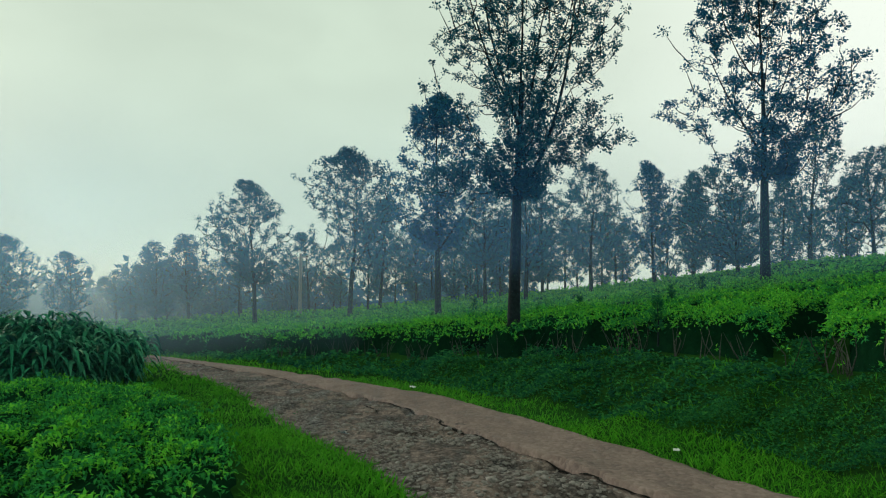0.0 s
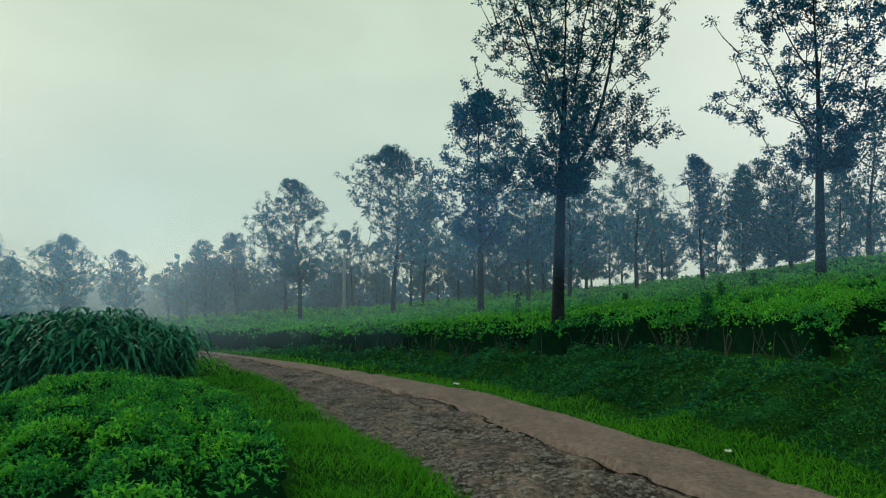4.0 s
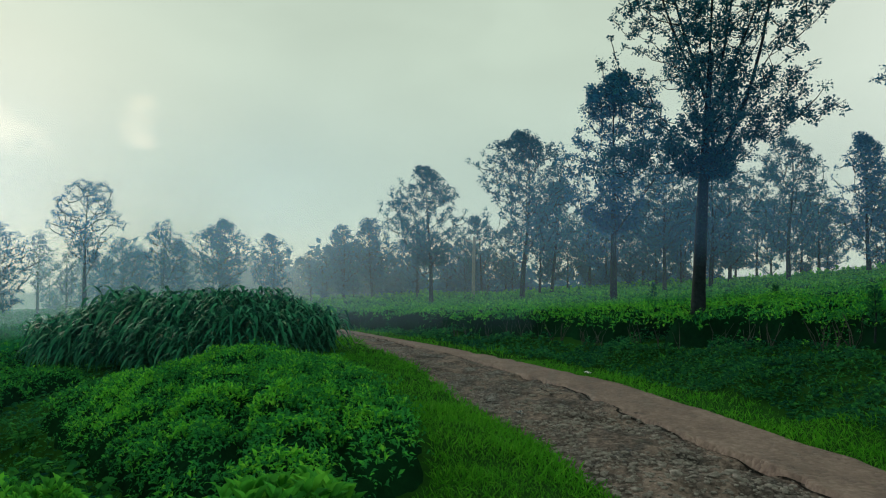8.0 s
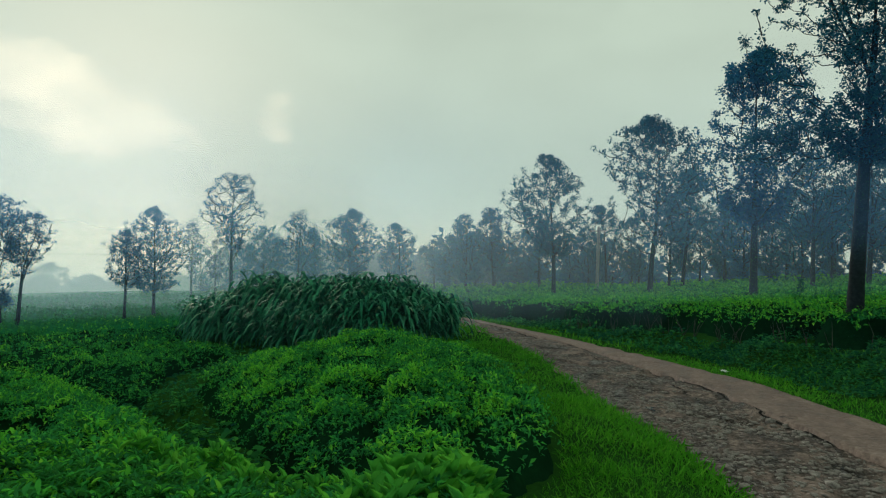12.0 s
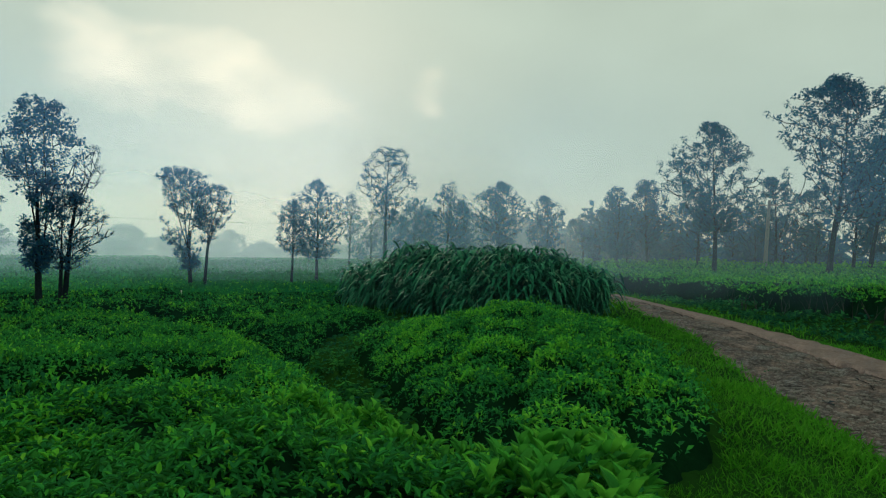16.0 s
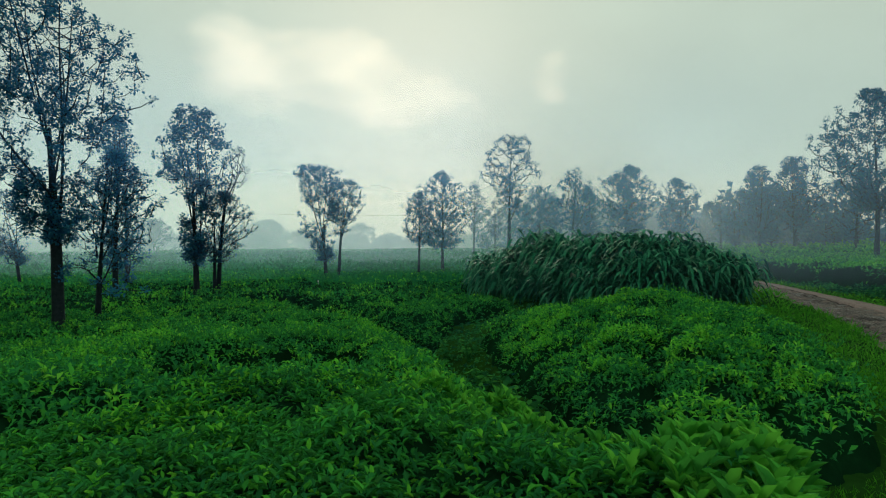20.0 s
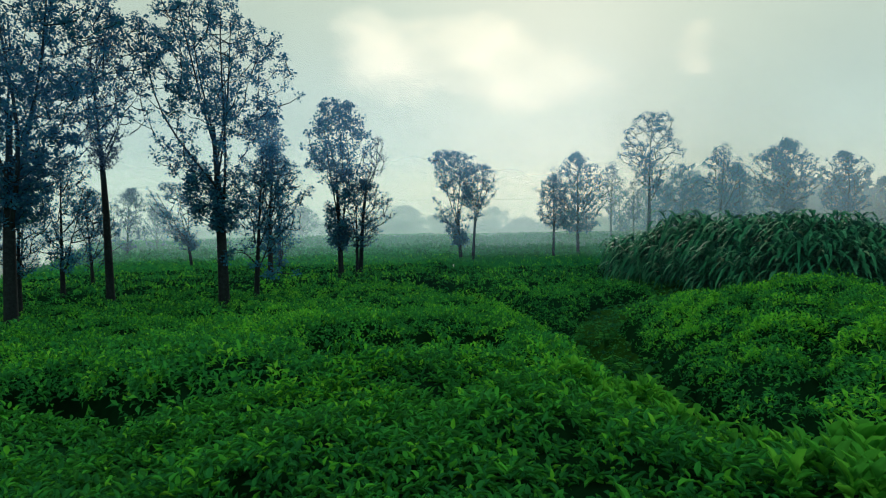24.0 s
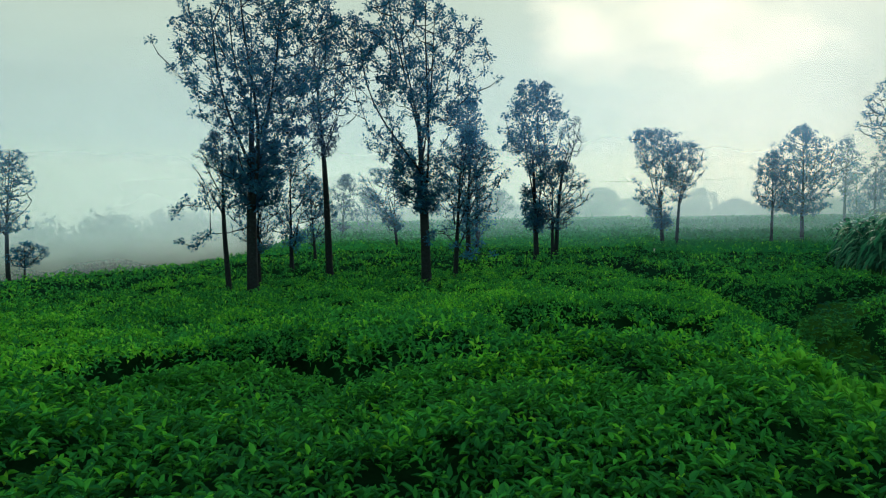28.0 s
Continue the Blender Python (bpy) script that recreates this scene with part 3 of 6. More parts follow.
def crack_shade(shift, share, seed, cut):
    """A broken dark strip laid along the road, wide in places and closed in others: the shade of a groove put into its
    colour.
    """
    def mid(y):
        l = np.interp(y, ROAD_Y, ROAD_L)
        return slab_left(y) - share * (slab_left(y) - l) - shift + 0.16 * share * (vnoise(y * 1.1, y * 0, seed) - 0.5)

    def half(y):
        return 0.003 + 0.042 * np.clip((vnoise(y * 1.1, y * 0, seed + 1) - cut) * 2.2, 0, 1) * (0.35 + 0.9 * vnoise(y * 9, y * 0, seed + 2))
    strip("road_crack_shade", lambda y: mid(y) - half(y), lambda y: mid(y) + half(y), lambda x, y, s: worn_height(x, y, 0.7 + 0 * s) + 0.012, 4, M_CRACK_SHADE,
          "dark strip standing in for the shade in a road groove")


crack_shade(0.03, 0.0, 151, 0.28)
crack_shade(0.05, 0.22, 161, 0.5)


# ---------------------------------------------------------------- tea
BEDS = [("tea_field", "clipped green tea bushes grown together into one field"),
        ("tea_bed", "edge growth of the low mound of tea beside the road"),
        ("tea_terrace", "rows of tea bushes falling away towards the misty valley"),
        ("tea_slope", "clipped tea bushes covering the slope above the road bank")]
BUSH_LABELS = ["flat-clipped dark green tea bush in the field of tea", "bright green clipped tea bush on the mound beside the road", "",
               "clipped tea bush with bare stems above the road bank"]


def bush_keys(x, y, which):
    """A number for each single bush that stands near enough to be told apart; elsewhere the number of its bed."""
    _, _, mx, my = cells(x, y, 1.15, 40)
    dr, _ = road_sides(mx, my)
    single = ((which == 0) & (np.hypot(mx, my) < 8.5)) | (which == 1) | ((which == 3) & (dr < 5.0) & (my > 4) & (my < 21))
    number = (which + 1) * 10 ** 8 + np.round(mx * 20).astype(np.int64) * 5000 + np.round(my * 20).astype(np.int64) + 10 ** 6 * 5
    return np.where(single, number, which)


tea_obs = {}


def tea_owner(key, bed):
    """The thing that a key belongs to."""
    if key not in tea_obs:
        if key < 4:
            name, label = BEDS[key]
            tea_obs[key] = tagged(new(name), label, "tea bushes", kind="stuff")
        else:
            tea_obs[key] = tagged(new("tea_bush"), BUSH_LABELS[bed], "tea bush", group="tea bushes " + ("in the field", "on the mound", "", "along the bank")[bed])
    return tea_obs[key]


def by_key(keys):
    """Index groups of equal keys."""
    order = np.argsort(keys, kind="stable")
    cut = np.nonzero(np.diff(keys[order]))[0] + 1
    return np.split(order, cut)


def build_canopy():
    """An underlay for the dense inside of the clipped beds, under their leaves; near the road its colour holds the
    shade there.
    """
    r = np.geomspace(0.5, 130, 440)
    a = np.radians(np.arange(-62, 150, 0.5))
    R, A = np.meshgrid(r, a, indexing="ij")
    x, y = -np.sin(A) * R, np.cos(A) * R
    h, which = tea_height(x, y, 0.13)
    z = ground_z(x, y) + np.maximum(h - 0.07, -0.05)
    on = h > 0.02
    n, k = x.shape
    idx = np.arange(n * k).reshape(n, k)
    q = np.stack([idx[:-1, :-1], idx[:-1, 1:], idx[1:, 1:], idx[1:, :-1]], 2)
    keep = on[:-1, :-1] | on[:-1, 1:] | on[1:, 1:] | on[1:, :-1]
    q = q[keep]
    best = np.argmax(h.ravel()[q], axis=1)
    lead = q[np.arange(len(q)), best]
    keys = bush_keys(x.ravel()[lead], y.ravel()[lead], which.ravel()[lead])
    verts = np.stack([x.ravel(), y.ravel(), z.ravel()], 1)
    # the far canopy takes the teal copy that carries distance haze in its colour
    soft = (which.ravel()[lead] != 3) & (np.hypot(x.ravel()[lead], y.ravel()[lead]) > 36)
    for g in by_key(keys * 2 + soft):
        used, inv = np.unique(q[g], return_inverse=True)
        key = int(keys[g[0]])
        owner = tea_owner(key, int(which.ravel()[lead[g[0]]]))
        ob = part_mesh("canopy_underlay", mesh_from("canopy_underlay", verts[used], inv.reshape(-1, 4), M_TEA_SOFT if soft[g[0]] else M_TEA_IN, True), owner)
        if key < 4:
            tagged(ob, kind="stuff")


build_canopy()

BANDS = [  # from, to (metres), shoots a square metre, leaves a shoot, leaf length
    (0.6, 4.5, 620, 6, 0.044), (4.5, 8, 300, 6, 0.064), (8, 14, 210, 5, 0.068), (14, 24, 66, 4, 0.10), (24, 45, 15, 4, 0.17), (45, 100, 2.2, 4, 0.40)]


def scatter(r0, r1, dens, a0=-44, a1=150, over=3.0):
    area = math.radians(a1 - a0) * (r1 * r1 - r0 * r0) / 2
    n = int(area * dens * over)
    r = np.sqrt(rng.uniform(r0 * r0, r1 * r1, n))
    a = np.radians(rng.uniform(a0, a1, n))
    return -np.sin(a) * r, np.cos(a) * r


def build_leaves():
    got = {4: [], 6: []}
    for r0, r1, dens, per, size in BANDS:
        x, y = scatter(r0, r1, dens)
        h, which = tea_height(x, y)
        ok = h > 0.16
        x, y, h, which = x[ok], y[ok], h[ok], which[ok]
        e = 0.05
        z = canopy_z(x, y)
        gx, gy = (canopy_z(x + e, y) - canopy_z(x - e, y)) / (2 * e), (canopy_z(x, y + e) - canopy_z(x, y - e)) / (2 * e)
        steep = np.sqrt(1 + gx * gx + gy * gy)
        side = np.clip((h - np.choose(which, [0.50, 0.24, 0.12, 0.48])) / np.choose(which, [0.16, 0.22, 0.2, 0.2]), np.choose(which, [0.07, 0.10, 0.4, 0.06]), 1)
        ok = rng.uniform(0, 1, len(x)) < np.clip(steep, 1, 3) / 3.0 * side
        x, y, z, gx, gy, which, steep = (v[ok] for v in (x, y, z, gx, gy, which, steep))
        n = len(x)
        nrm = np.stack([-gx, -gy, np.ones(n)], 1) / steep[:, None]
        nrm = nrm * 0.8 + np.array([0, 0, 0.35])
        nrm /= np.linalg.norm(nrm, axis=1, keepdims=True)
        root = np.stack([x, y, z], 1) + nrm * ((rng.uniform(-0.07, 0.03, n) + 0.08 * (vnoise(x * 7, y * 7, 78) - 0.5) + np.where(which == 3, 0.07, 0.19) * (vnoise(x * 3.2, y * 3.2, 79) - 0.5)) * (1 + size * 2))[:, None]
        t1 = np.cross(nrm, rng.normal(size=(n, 3)))
        t1 /= np.linalg.norm(t1, axis=1, keepdims=True)
        t2 = np.cross(nrm, t1)
        keys = bush_keys(x, y, which)
        # new shoots grow on the crests; keeping them out of creases paints shade there
        flush = smooth01((vnoise(x * 3.2, y * 3.2, 79) - 0.42) * 3.5) * smooth01((h[ok] - np.choose(which, [0.48, 0.26, 0.3, 0.5])) / 0.2)
        patchy = 0.25 + 0.75 * smooth01((vnoise(x * 0.8, y * 0.8, 77) - np.choose(which, [0.40, 0.15, 0.40, 0.2])) * 3)
        # fewer bright shoots near the camera: the near field's darkening is put into colour
        away = 0.25 + 0.75 * smooth01((np.hypot(x, y) - 2.6) / 2.5)
        fresh = rng.uniform(0, 1, n) < 0.04 + np.choose(which, [1.0, 1.0, 0.6, 1.0]) * np.where(which == 3, 0.7 + 0.3 * flush, flush) * patchy * np.where(which == 0, away, 1.0)
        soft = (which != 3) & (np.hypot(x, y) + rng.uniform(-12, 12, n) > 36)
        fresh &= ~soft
        for k in range(per):
            ang = k * 2.4 + rng.uniform(-0.5, 0.5, n)
            rise = rng.uniform(0.1, 1.3, n) if k < per - 2 else rng.uniform(0.7, 2.4, n)
            way = t1 * np.cos(ang)[:, None] + t2 * np.sin(ang)[:, None] + nrm * rise[:, None]
            ln = size * rng.uniform(0.6, 1.25, n)
            spot = root + (t1 * rng.normal(0, 0.4, n)[:, None] + t2 * rng.normal(0, 0.4, n)[:, None] + nrm * rng.normal(-0.1, 0.25, n)[:, None]) * size
            v, f = leaf_arrays(spot, way, nrm + 0.001, ln, ln * rng.uniform(0.34, 0.48, n), droop=0.28, fold=0.13, simple=r0 > 4)
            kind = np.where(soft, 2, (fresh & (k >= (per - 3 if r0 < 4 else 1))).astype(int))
            got[4 if r0 > 4 else 6].append((v.reshape(n, -1, 3), keys, kind, which))
    made = {}
    for size, rows in got.items():
        V, K = np.concatenate([r[0] for r in rows]), np.concatenate([r[1] for r in rows])
        Y, W = np.concatenate([r[2] for r in rows]), np.concatenate([r[3] for r in rows])
        face = [[0, 1, 2, 3]] if size == 4 else [[0, 1, 2, 3], [0, 3, 4, 5]]
        for g in by_key(K * 3 + Y):
            c = np.arange(len(g))[:, None] * size
            made.setdefault((int(K[g[0]]), int(Y[g[0]]), int(W[g[0]])), []).append((V[g].reshape(-1, 3), np.concatenate([c + np.array([fc]) for fc in face])))
    for (key, is_young, bed), pieces in made.items():
        vs, fs, off = [], [], 0
        for v, f in pieces:
            vs.append(v), fs.append(f + off)
            off += len(v)
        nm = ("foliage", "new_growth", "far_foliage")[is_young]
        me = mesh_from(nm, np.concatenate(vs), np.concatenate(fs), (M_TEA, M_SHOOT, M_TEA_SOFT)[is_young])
        tagged(part_mesh(nm, me, tea_owner(key, bed), "fresh yellow-green tea shoots" if is_young == 1 else ""), kind="stuff")


build_leaves()


def edge_shoots():
    """Unclipped upright shoots with large pale leaves along the edge of the near bed."""
    n = 1900
    x, y = rng.uniform(-4.0, -0.7, n), rng.uniform(1.2, 3.7, n)
    sd = poly_sd(x, y, NEAR_BED)
    ok = (sd > 0.02) & (rng.uniform(0, 1, n) < 0.85 * smooth01((0.95 - sd) / 0.6)) & (vnoise(x * 3.2, y * 3.2, 79) > 0.36)
    x, y = x[ok], y[ok]
    n = len(x)
    z = canopy_z(x, y)
    root = np.stack([x, y, z + 0.02], 1)
    vs, fs, off = [], [], 0
    for k in range(6):
        ang = k * 2.4 + rng.uniform(-0.4, 0.4, n)
        up_ = rng.uniform(0.5, 1.6, n) + (1.5 if k > 3 else 0)
        way = np.stack([np.cos(ang), np.sin(ang), up_], 1)
        ln = 0.095 * rng.uniform(0.5, 1.25, n)
        v, f = leaf_arrays(root + np.array([0, 0, 0.016]) * k, way, np.tile([0.01, 0.02, 1.0], (n, 1)), ln, ln * rng.uniform(0.3, 0.42, n), droop=0.25, fold=0.14)
        vs.append(v), fs.append(f + off)
        off += len(v)
    tagged(part_mesh("edge_shoots", mesh_from("edge_shoots", np.concatenate(vs), np.concatenate(fs), M_EDGE), tea_obs[0], "large pale green unclipped tea leaves"), kind="stuff")


edge_shoots()


# ---------------------------------------------------------------- trees
PROFILES = {  # share of the crown's height, share of its half width
    "oak": ((0, 0.30), (0.12, 0.62), (0.35, 0.95), (0.55, 1.0), (0.75, 0.82), (0.9, 0.52), (1, 0.14)),
    "vase": ((0, 0.22), (0.2, 0.45), (0.45, 0.72), (0.7, 1.0), (0.88, 0.9), (1, 0.40)),
    "fork": ((0, 0.30), (0.25, 0.55), (0.5, 0.85), (0.75, 1.0), (0.92, 0.85), (1, 0.45)),
    "tuft": ((0, 0.25), (0.3, 0.60), (0.6, 0.95), (0.85, 1.0), (1, 0.55)),
    "bare": ((0, 0.25), (0.4, 0.80), (0.7, 1.0), (1, 0.35)),
    "tall": ((0, 0.35), (0.4, 0.9), (0.7, 1.0), (1, 0.30)),
    "tier": ((0, 0.60), (0.3, 1.0), (0.6, 0.85), (0.85, 0.6), (1, 0.2)),
    "far": ((0, 0.75), (0.25, 1.0), (0.6, 0.95), (0.85, 0.65), (1, 0.25))}


def tree(name, x, y, top, crown, width, dx, dy, mx, my, dens=1.0, style="oak", pale=False, limbs_apart=False, seed=1, label="", trunk=0.0, sprays=()):
    """A shade tree standing at (x, y) of the plan: top and crown are the heights of its tip and of its lowest leaves, width that of the crown;
    (dx, dy) is the lean of the tip and (mx, my) the shift of the crown's middle; sprays are boughs outside the crown: (across, height, half width, half height)."""
    g = np.random.default_rng(seed)
    x, y, sc = from_plan(x, y)
    top, crown = stretch_z(top, sc), stretch_z(crown, sc)
    width, dx, dy, mx, my = (v * sc for v in (width, dx, dy, mx, my))
    zb = float(ground_z(x, y)) - 0.05
    H, dist = top - zb, math.hypot(x, y)
    r0 = trunk or (0.0125 * H + 0.02)
    home = tagged(new(name), label, "tree", group="shade trees among the tea")
    home.location = (x, y, zb)
    u = np.linspace(0, 1, 17)
    bend = g.normal(0, 0.014 * H, 2)
    ox = dx * u ** 1.3 + bend[0] * np.sin(u * 6 + g.uniform(0, 6)) * u * (1 - u * 0.4)
    oy = dy * u ** 1.3 + bend[1] * np.sin(u * 5 + g.uniform(0, 6)) * u
    spine = np.stack([ox, oy, u * H], 1)
    u0 = float(np.clip((crown - zb) / H, 0.06, 0.9))
    rad = (r0 * (1 - u) ** 0.8 + 0.010) * (1 - 0.6 * np.clip((u - u0) / (1.02 - u0), 0, 1) ** 0.6)
    rad[0] *= 1.4
    rad[1] *= 1.1
    stop = {"fork": 9, "vase": 11, "bare": 12}.get(style, 17)
    v, f = tubes([(spine[:stop], rad[:stop])], 9)
    part_mesh("trunk", mesh_from("trunk", v, f, M_BARK, True), home)

    # where the leaf tufts sit
    span, half = H * (1 - u0), width * 0.56
    px = 1119.0 / dist
    tuft_px = float(np.clip(0.026 * span * px, 3.2, 9.0))
    tuft = tuft_px / px
    prof = np.array(PROFILES[style])
    cover = {"tuft": 0.9, "bare": 0.8, "far": 1.5}.get(style, 1.55)
    n_tuft = int(np.clip(cover * (0.55 + 0.45 * dens) * (2.5 if dist < 34 else 2.0) * half * span * px * px / (math.pi * tuft_px ** 2), 60, 1400))
    n_try = int(n_tuft * 1.7)
    w = g.uniform(0, 1, n_try) ** 0.92
    ang = g.uniform(0, 6.2832, n_try)
    lobe = 1 + 0.22 * np.sin(ang * 2 + g.uniform(0, 6)) * np.sin(w * 9 + g.uniform(0, 6)) + 0.16 * np.sin(ang * 5 + w * 14 + g.uniform(0, 6))
    rr = half * np.interp(w, prof[:, 0], prof[:, 1]) * lobe * g.uniform(0, 1, n_try) ** 0.56
    hz = u0 * H + w * (span - tuft)
    stray = g.uniform(0, 1, n_try) < 0.09
    rr = np.where(stray, rr * g.uniform(1.0, 1.2, n_try), rr)
    hz = np.where(stray, np.minimum(hz + g.uniform(0, 0.07, n_try) * span, H - tuft * 0.5), hz)
    mid_w = smooth01(w * 2.2)
    shift = np.array([mx - np.interp((u0 + 1) / 2, u, ox), my - np.interp((u0 + 1) / 2, u, oy)])
    cx, cy = np.interp(hz / H, u, ox) + shift[0] * mid_w, np.interp(hz / H, u, oy) + shift[1] * mid_w
    pts = np.stack([cx + np.cos(ang) * rr, cy + np.sin(ang) * rr, hz], 1)
    lump = 2.2 / (half + 0.3)
    gap = vnoise((pts[:, 0] + 0.6 * pts[:, 2]) * lump, (pts[:, 1] * 0.9 + pts[:, 2] * 0.8) * lump, seed) + 0.35 * vnoise(pts[:, 0] * lump * 2.5 + 9, pts[:, 2] * lump * 2.5, seed + 1)
    pts = pts[np.argsort(-gap + g.uniform(0, 0.45, n_try))[:n_tuft]]
    side = np.array([y, -x, 0.0]) / dist
    for across, high, hw, hh in sprays:
        m = int(np.clip(3.0 * hw * hh / tuft ** 2, 6, 90))
        q = g.normal(0, 0.5, (m, 3))
        c = np.array([np.interp((stretch_z(high, sc) - zb) / H, u, ox), np.interp((stretch_z(high, sc) - zb) / H, u, oy), stretch_z(high, sc) - zb]) + side * across * sc
        pts = np.concatenate([pts, c + side * q[:, :1] * hw * sc + np.array([0, 0, 1.0]) * q[:, 1:2] * hh * sc + np.cross(side, [0, 0, 1.0]) * q[:, 2:] * 0.5 * hw * sc])
    # stems and leading limbs, then each tuft joins the nearest wood below it
    wood, root_of = [], []
    for i in range(24):
        t_ = u0 * 0.85 + (u[stop - 1] - u0 * 0.85) * i / 23
        wood.append([np.interp(t_, u, ox), np.interp(t_, u, oy), t_ * H])
    n_lead = {"fork": 4, "vase": 6, "bare": 4, "tuft": 6}.get(style, 9)
    paths = []
    for k in range(n_lead):
        a = k * 2.4 + g.uniform(-0.4, 0.4)
        w0 = u0 * 0.9 + (u[stop - 1] - u0 * 0.9) * ((k + 0.3) / n_lead) * 0.95
        s0 = np.array([np.interp(w0, u, ox), np.interp(w0, u, oy), w0 * H])
        e_w = float(np.clip((w0 - u0) / (1 - u0) + g.uniform(0.30, 0.52) if stop == 17 else g.uniform(0.75, 0.97), 0.1, 0.97))
        er = half * float(np.interp(e_w, prof[:, 0], prof[:, 1])) * g.uniform(0.5, 0.8)
        ez = u0 * H + e_w * span
        end = np.array([np.interp(ez / H, u, ox) + shift[0] + math.cos(a) * er, np.interp(ez / H, u, oy) + shift[1] + math.sin(a) * er, max(ez, s0[2] + 0.1)])
        q = np.linspace(0, 1, 9)[:, None]
        arc = s0 + (end - s0) * q
        arc[:, :2] += (end - s0)[:2] * (q * (1 - q)) * g.uniform(0.1, 0.6) + g.normal(0, 0.02 * span, 2) * np.sin(q * 5 + k)
        paths.append([(arc, np.interp(w0, u, rad) * g.uniform(0.26, 0.42) * (1 - 0.85 * q[:, 0]) + 0.006)])
        for j in range(1, 9):
            wood.append(arc[j])
            root_of.append(len(paths) - 1)
    owner = np.array([-1] * 24 + root_of + [0] * (len(pts) * 2 + 4))
    W = np.zeros((len(owner), 3))
    m = 24 + len(root_of)
    W[:m] = np.array(wood)
    spine_d = np.hypot(pts[:, 0] - np.interp(pts[:, 2] / H, u, ox), pts[:, 1] - np.interp(pts[:, 2] / H, u, oy))
    loose = []
    tip_r = 0.004 + 0.00035 * dist
    for p in pts[np.argsort(spine_d)]:
        d = p - W[:m]
        flat = np.hypot(d[:, 0], d[:, 1])
        cost = np.sqrt(flat * flat + d[:, 2] ** 2) + 1.3 * np.maximum(0, 0.45 * flat - d[:, 2])
        j = int(np.argmin(cost))
        q0 = W[j]
        knee = q0 * 0.45 + p * 0.55 + np.array([0, 0, -0.10]) * flat[j] + g.normal(0, 0.04, 3) * cost[j]
        r1 = tip_r * (1.9 if cost[j] > 4 * tuft else 1.2)
        seg = (np.stack([q0, knee, p]), np.array([r1, r1 * 0.75, tip_r * 0.6])) if dist < 45 else (np.stack([q0, p]), np.array([r1, tip_r * 0.6]))
        (paths[owner[j]] if owner[j] >= 0 else loose).append(seg)
        W[m], W[m + 1] = knee, p
        owner[m] = owner[m + 1] = owner[j]
        m += 2
    if limbs_apart:
        for group_ in paths:
            v, f = tubes(group_[:1], 6)
            v2, f2 = tubes(group_[1:], 3) if len(group_) > 1 else (v[:0], f[:0])
            part_mesh("limb", mesh_from("limb", np.concatenate([v, v2]), np.concatenate([f, f2 + len(v)]), M_BARK, True), home)
        rest = loose
    else:
        rest = loose + [sg for group_ in paths for sg in group_]
    if rest:
        v, f = tubes(rest, 3)
        nm = "twigs" if limbs_apart else "branches"
        tagged(part_mesh(nm, mesh_from(nm, v, f, M_BARK, True), home), kind="stuff")
    # leaves, in tufts
    leaf_px = float(np.clip(tuft_px * 0.7, 2.6, 4.4))
    leaf_len = leaf_px / px
    per = int(np.clip(11.0 * (tuft_px / leaf_px) ** 2 * (0.35 + 0.65 * min(dens, 1.2)) * (1.0 if style != "bare" else 0.3), 6, 40))
    k = np.repeat(np.arange(len(pts)), per)
    n = len(k)
    way = g.normal(size=(n, 3)) + np.array([0, 0, 0.2])
    way /= np.linalg.norm(way, axis=1, keepdims=True)
    big = g.uniform(0.6, 1.25, len(pts))
    base = pts[k] + way * (tuft * big[k] * g.uniform(0.05, 1.2, n))[:, None] * np.array([1, 1, 0.8 if style != "tier" else 0.3])
    hint = g.normal(size=(n, 3)) * 0.7 + np.array([0, 0, 1.0])
    ln = leaf_len * g.uniform(0.6, 1.3, n)
    base[:, 2] = np.minimum(base[:, 2], H - leaf_len * 0.5)
    v, f = leaf_arrays(base, way + g.normal(0, 0.3, (n, 3)), hint, ln, ln * g.uniform(0.55, 0.85, n), droop=0.2, fold=0.04, simple=True)
    tagged(part_mesh("crown", mesh_from("crown", v, f, M_TREE_PALE if pale else M_TREE_TEAL if x > -13 and seed % 4 else M_TREE), home), kind="stuff")
    return home


tree("shade_tree", 1.8, 16.3, 11.3, 4.0, 5.4, 0.5, -0.1, 0.15, -0.2, dens=1.3, style="vase", limbs_apart=True, seed=11, sprays=((1.9, 5.55, 0.8, 0.28), (1.3, 5.2, 0.6, 0.3), (-1.5, 4.6, 1.0, 0.5)), trunk=0.165, label="tall shade tree with dark clustered leaves standing in the tea")
tree("shade_tree", -0.2, 26.0, 9.7, 3.3, 3.9, -0.1, 0.0, 0.1, -0.1, dens=1.2, style="oak", limbs_apart=True, seed=12, label="shade tree with an open haze-blue crown beyond the tea")
tree("shade_tree", -5.8, 39.6, 10.4, 2.7, 6.1, 0.4, 0.1, -0.0, -0.1, dens=1, style="oak", seed=13, label="shade tree with an open haze-blue crown beyond the tea")
tree("shade_tree", -4.6, 45.8, 8.3, 2.9, 3.2, 0.7, 0.1, 0.3, -0.0, dens=.9, style="oak", seed=14, label="shade tree with an open haze-blue crown beyond the tea")
tree("shade_tree", -12.5, 42.2, 8.9, 1.9, 4.9, -0.5, -0.2, -0.6, -0.2, dens=1.2, style="oak", seed=15, label="shade tree with an open haze-blue crown beyond the tea")
tree("shade_tree", -20.4, 51.1, 6.1, 1.2, 3.7, -0.5, -0.2, -0.1, -0.1, dens=.6, style="oak", seed=16, label="shade tree with an open haze-blue crown beyond the tea")
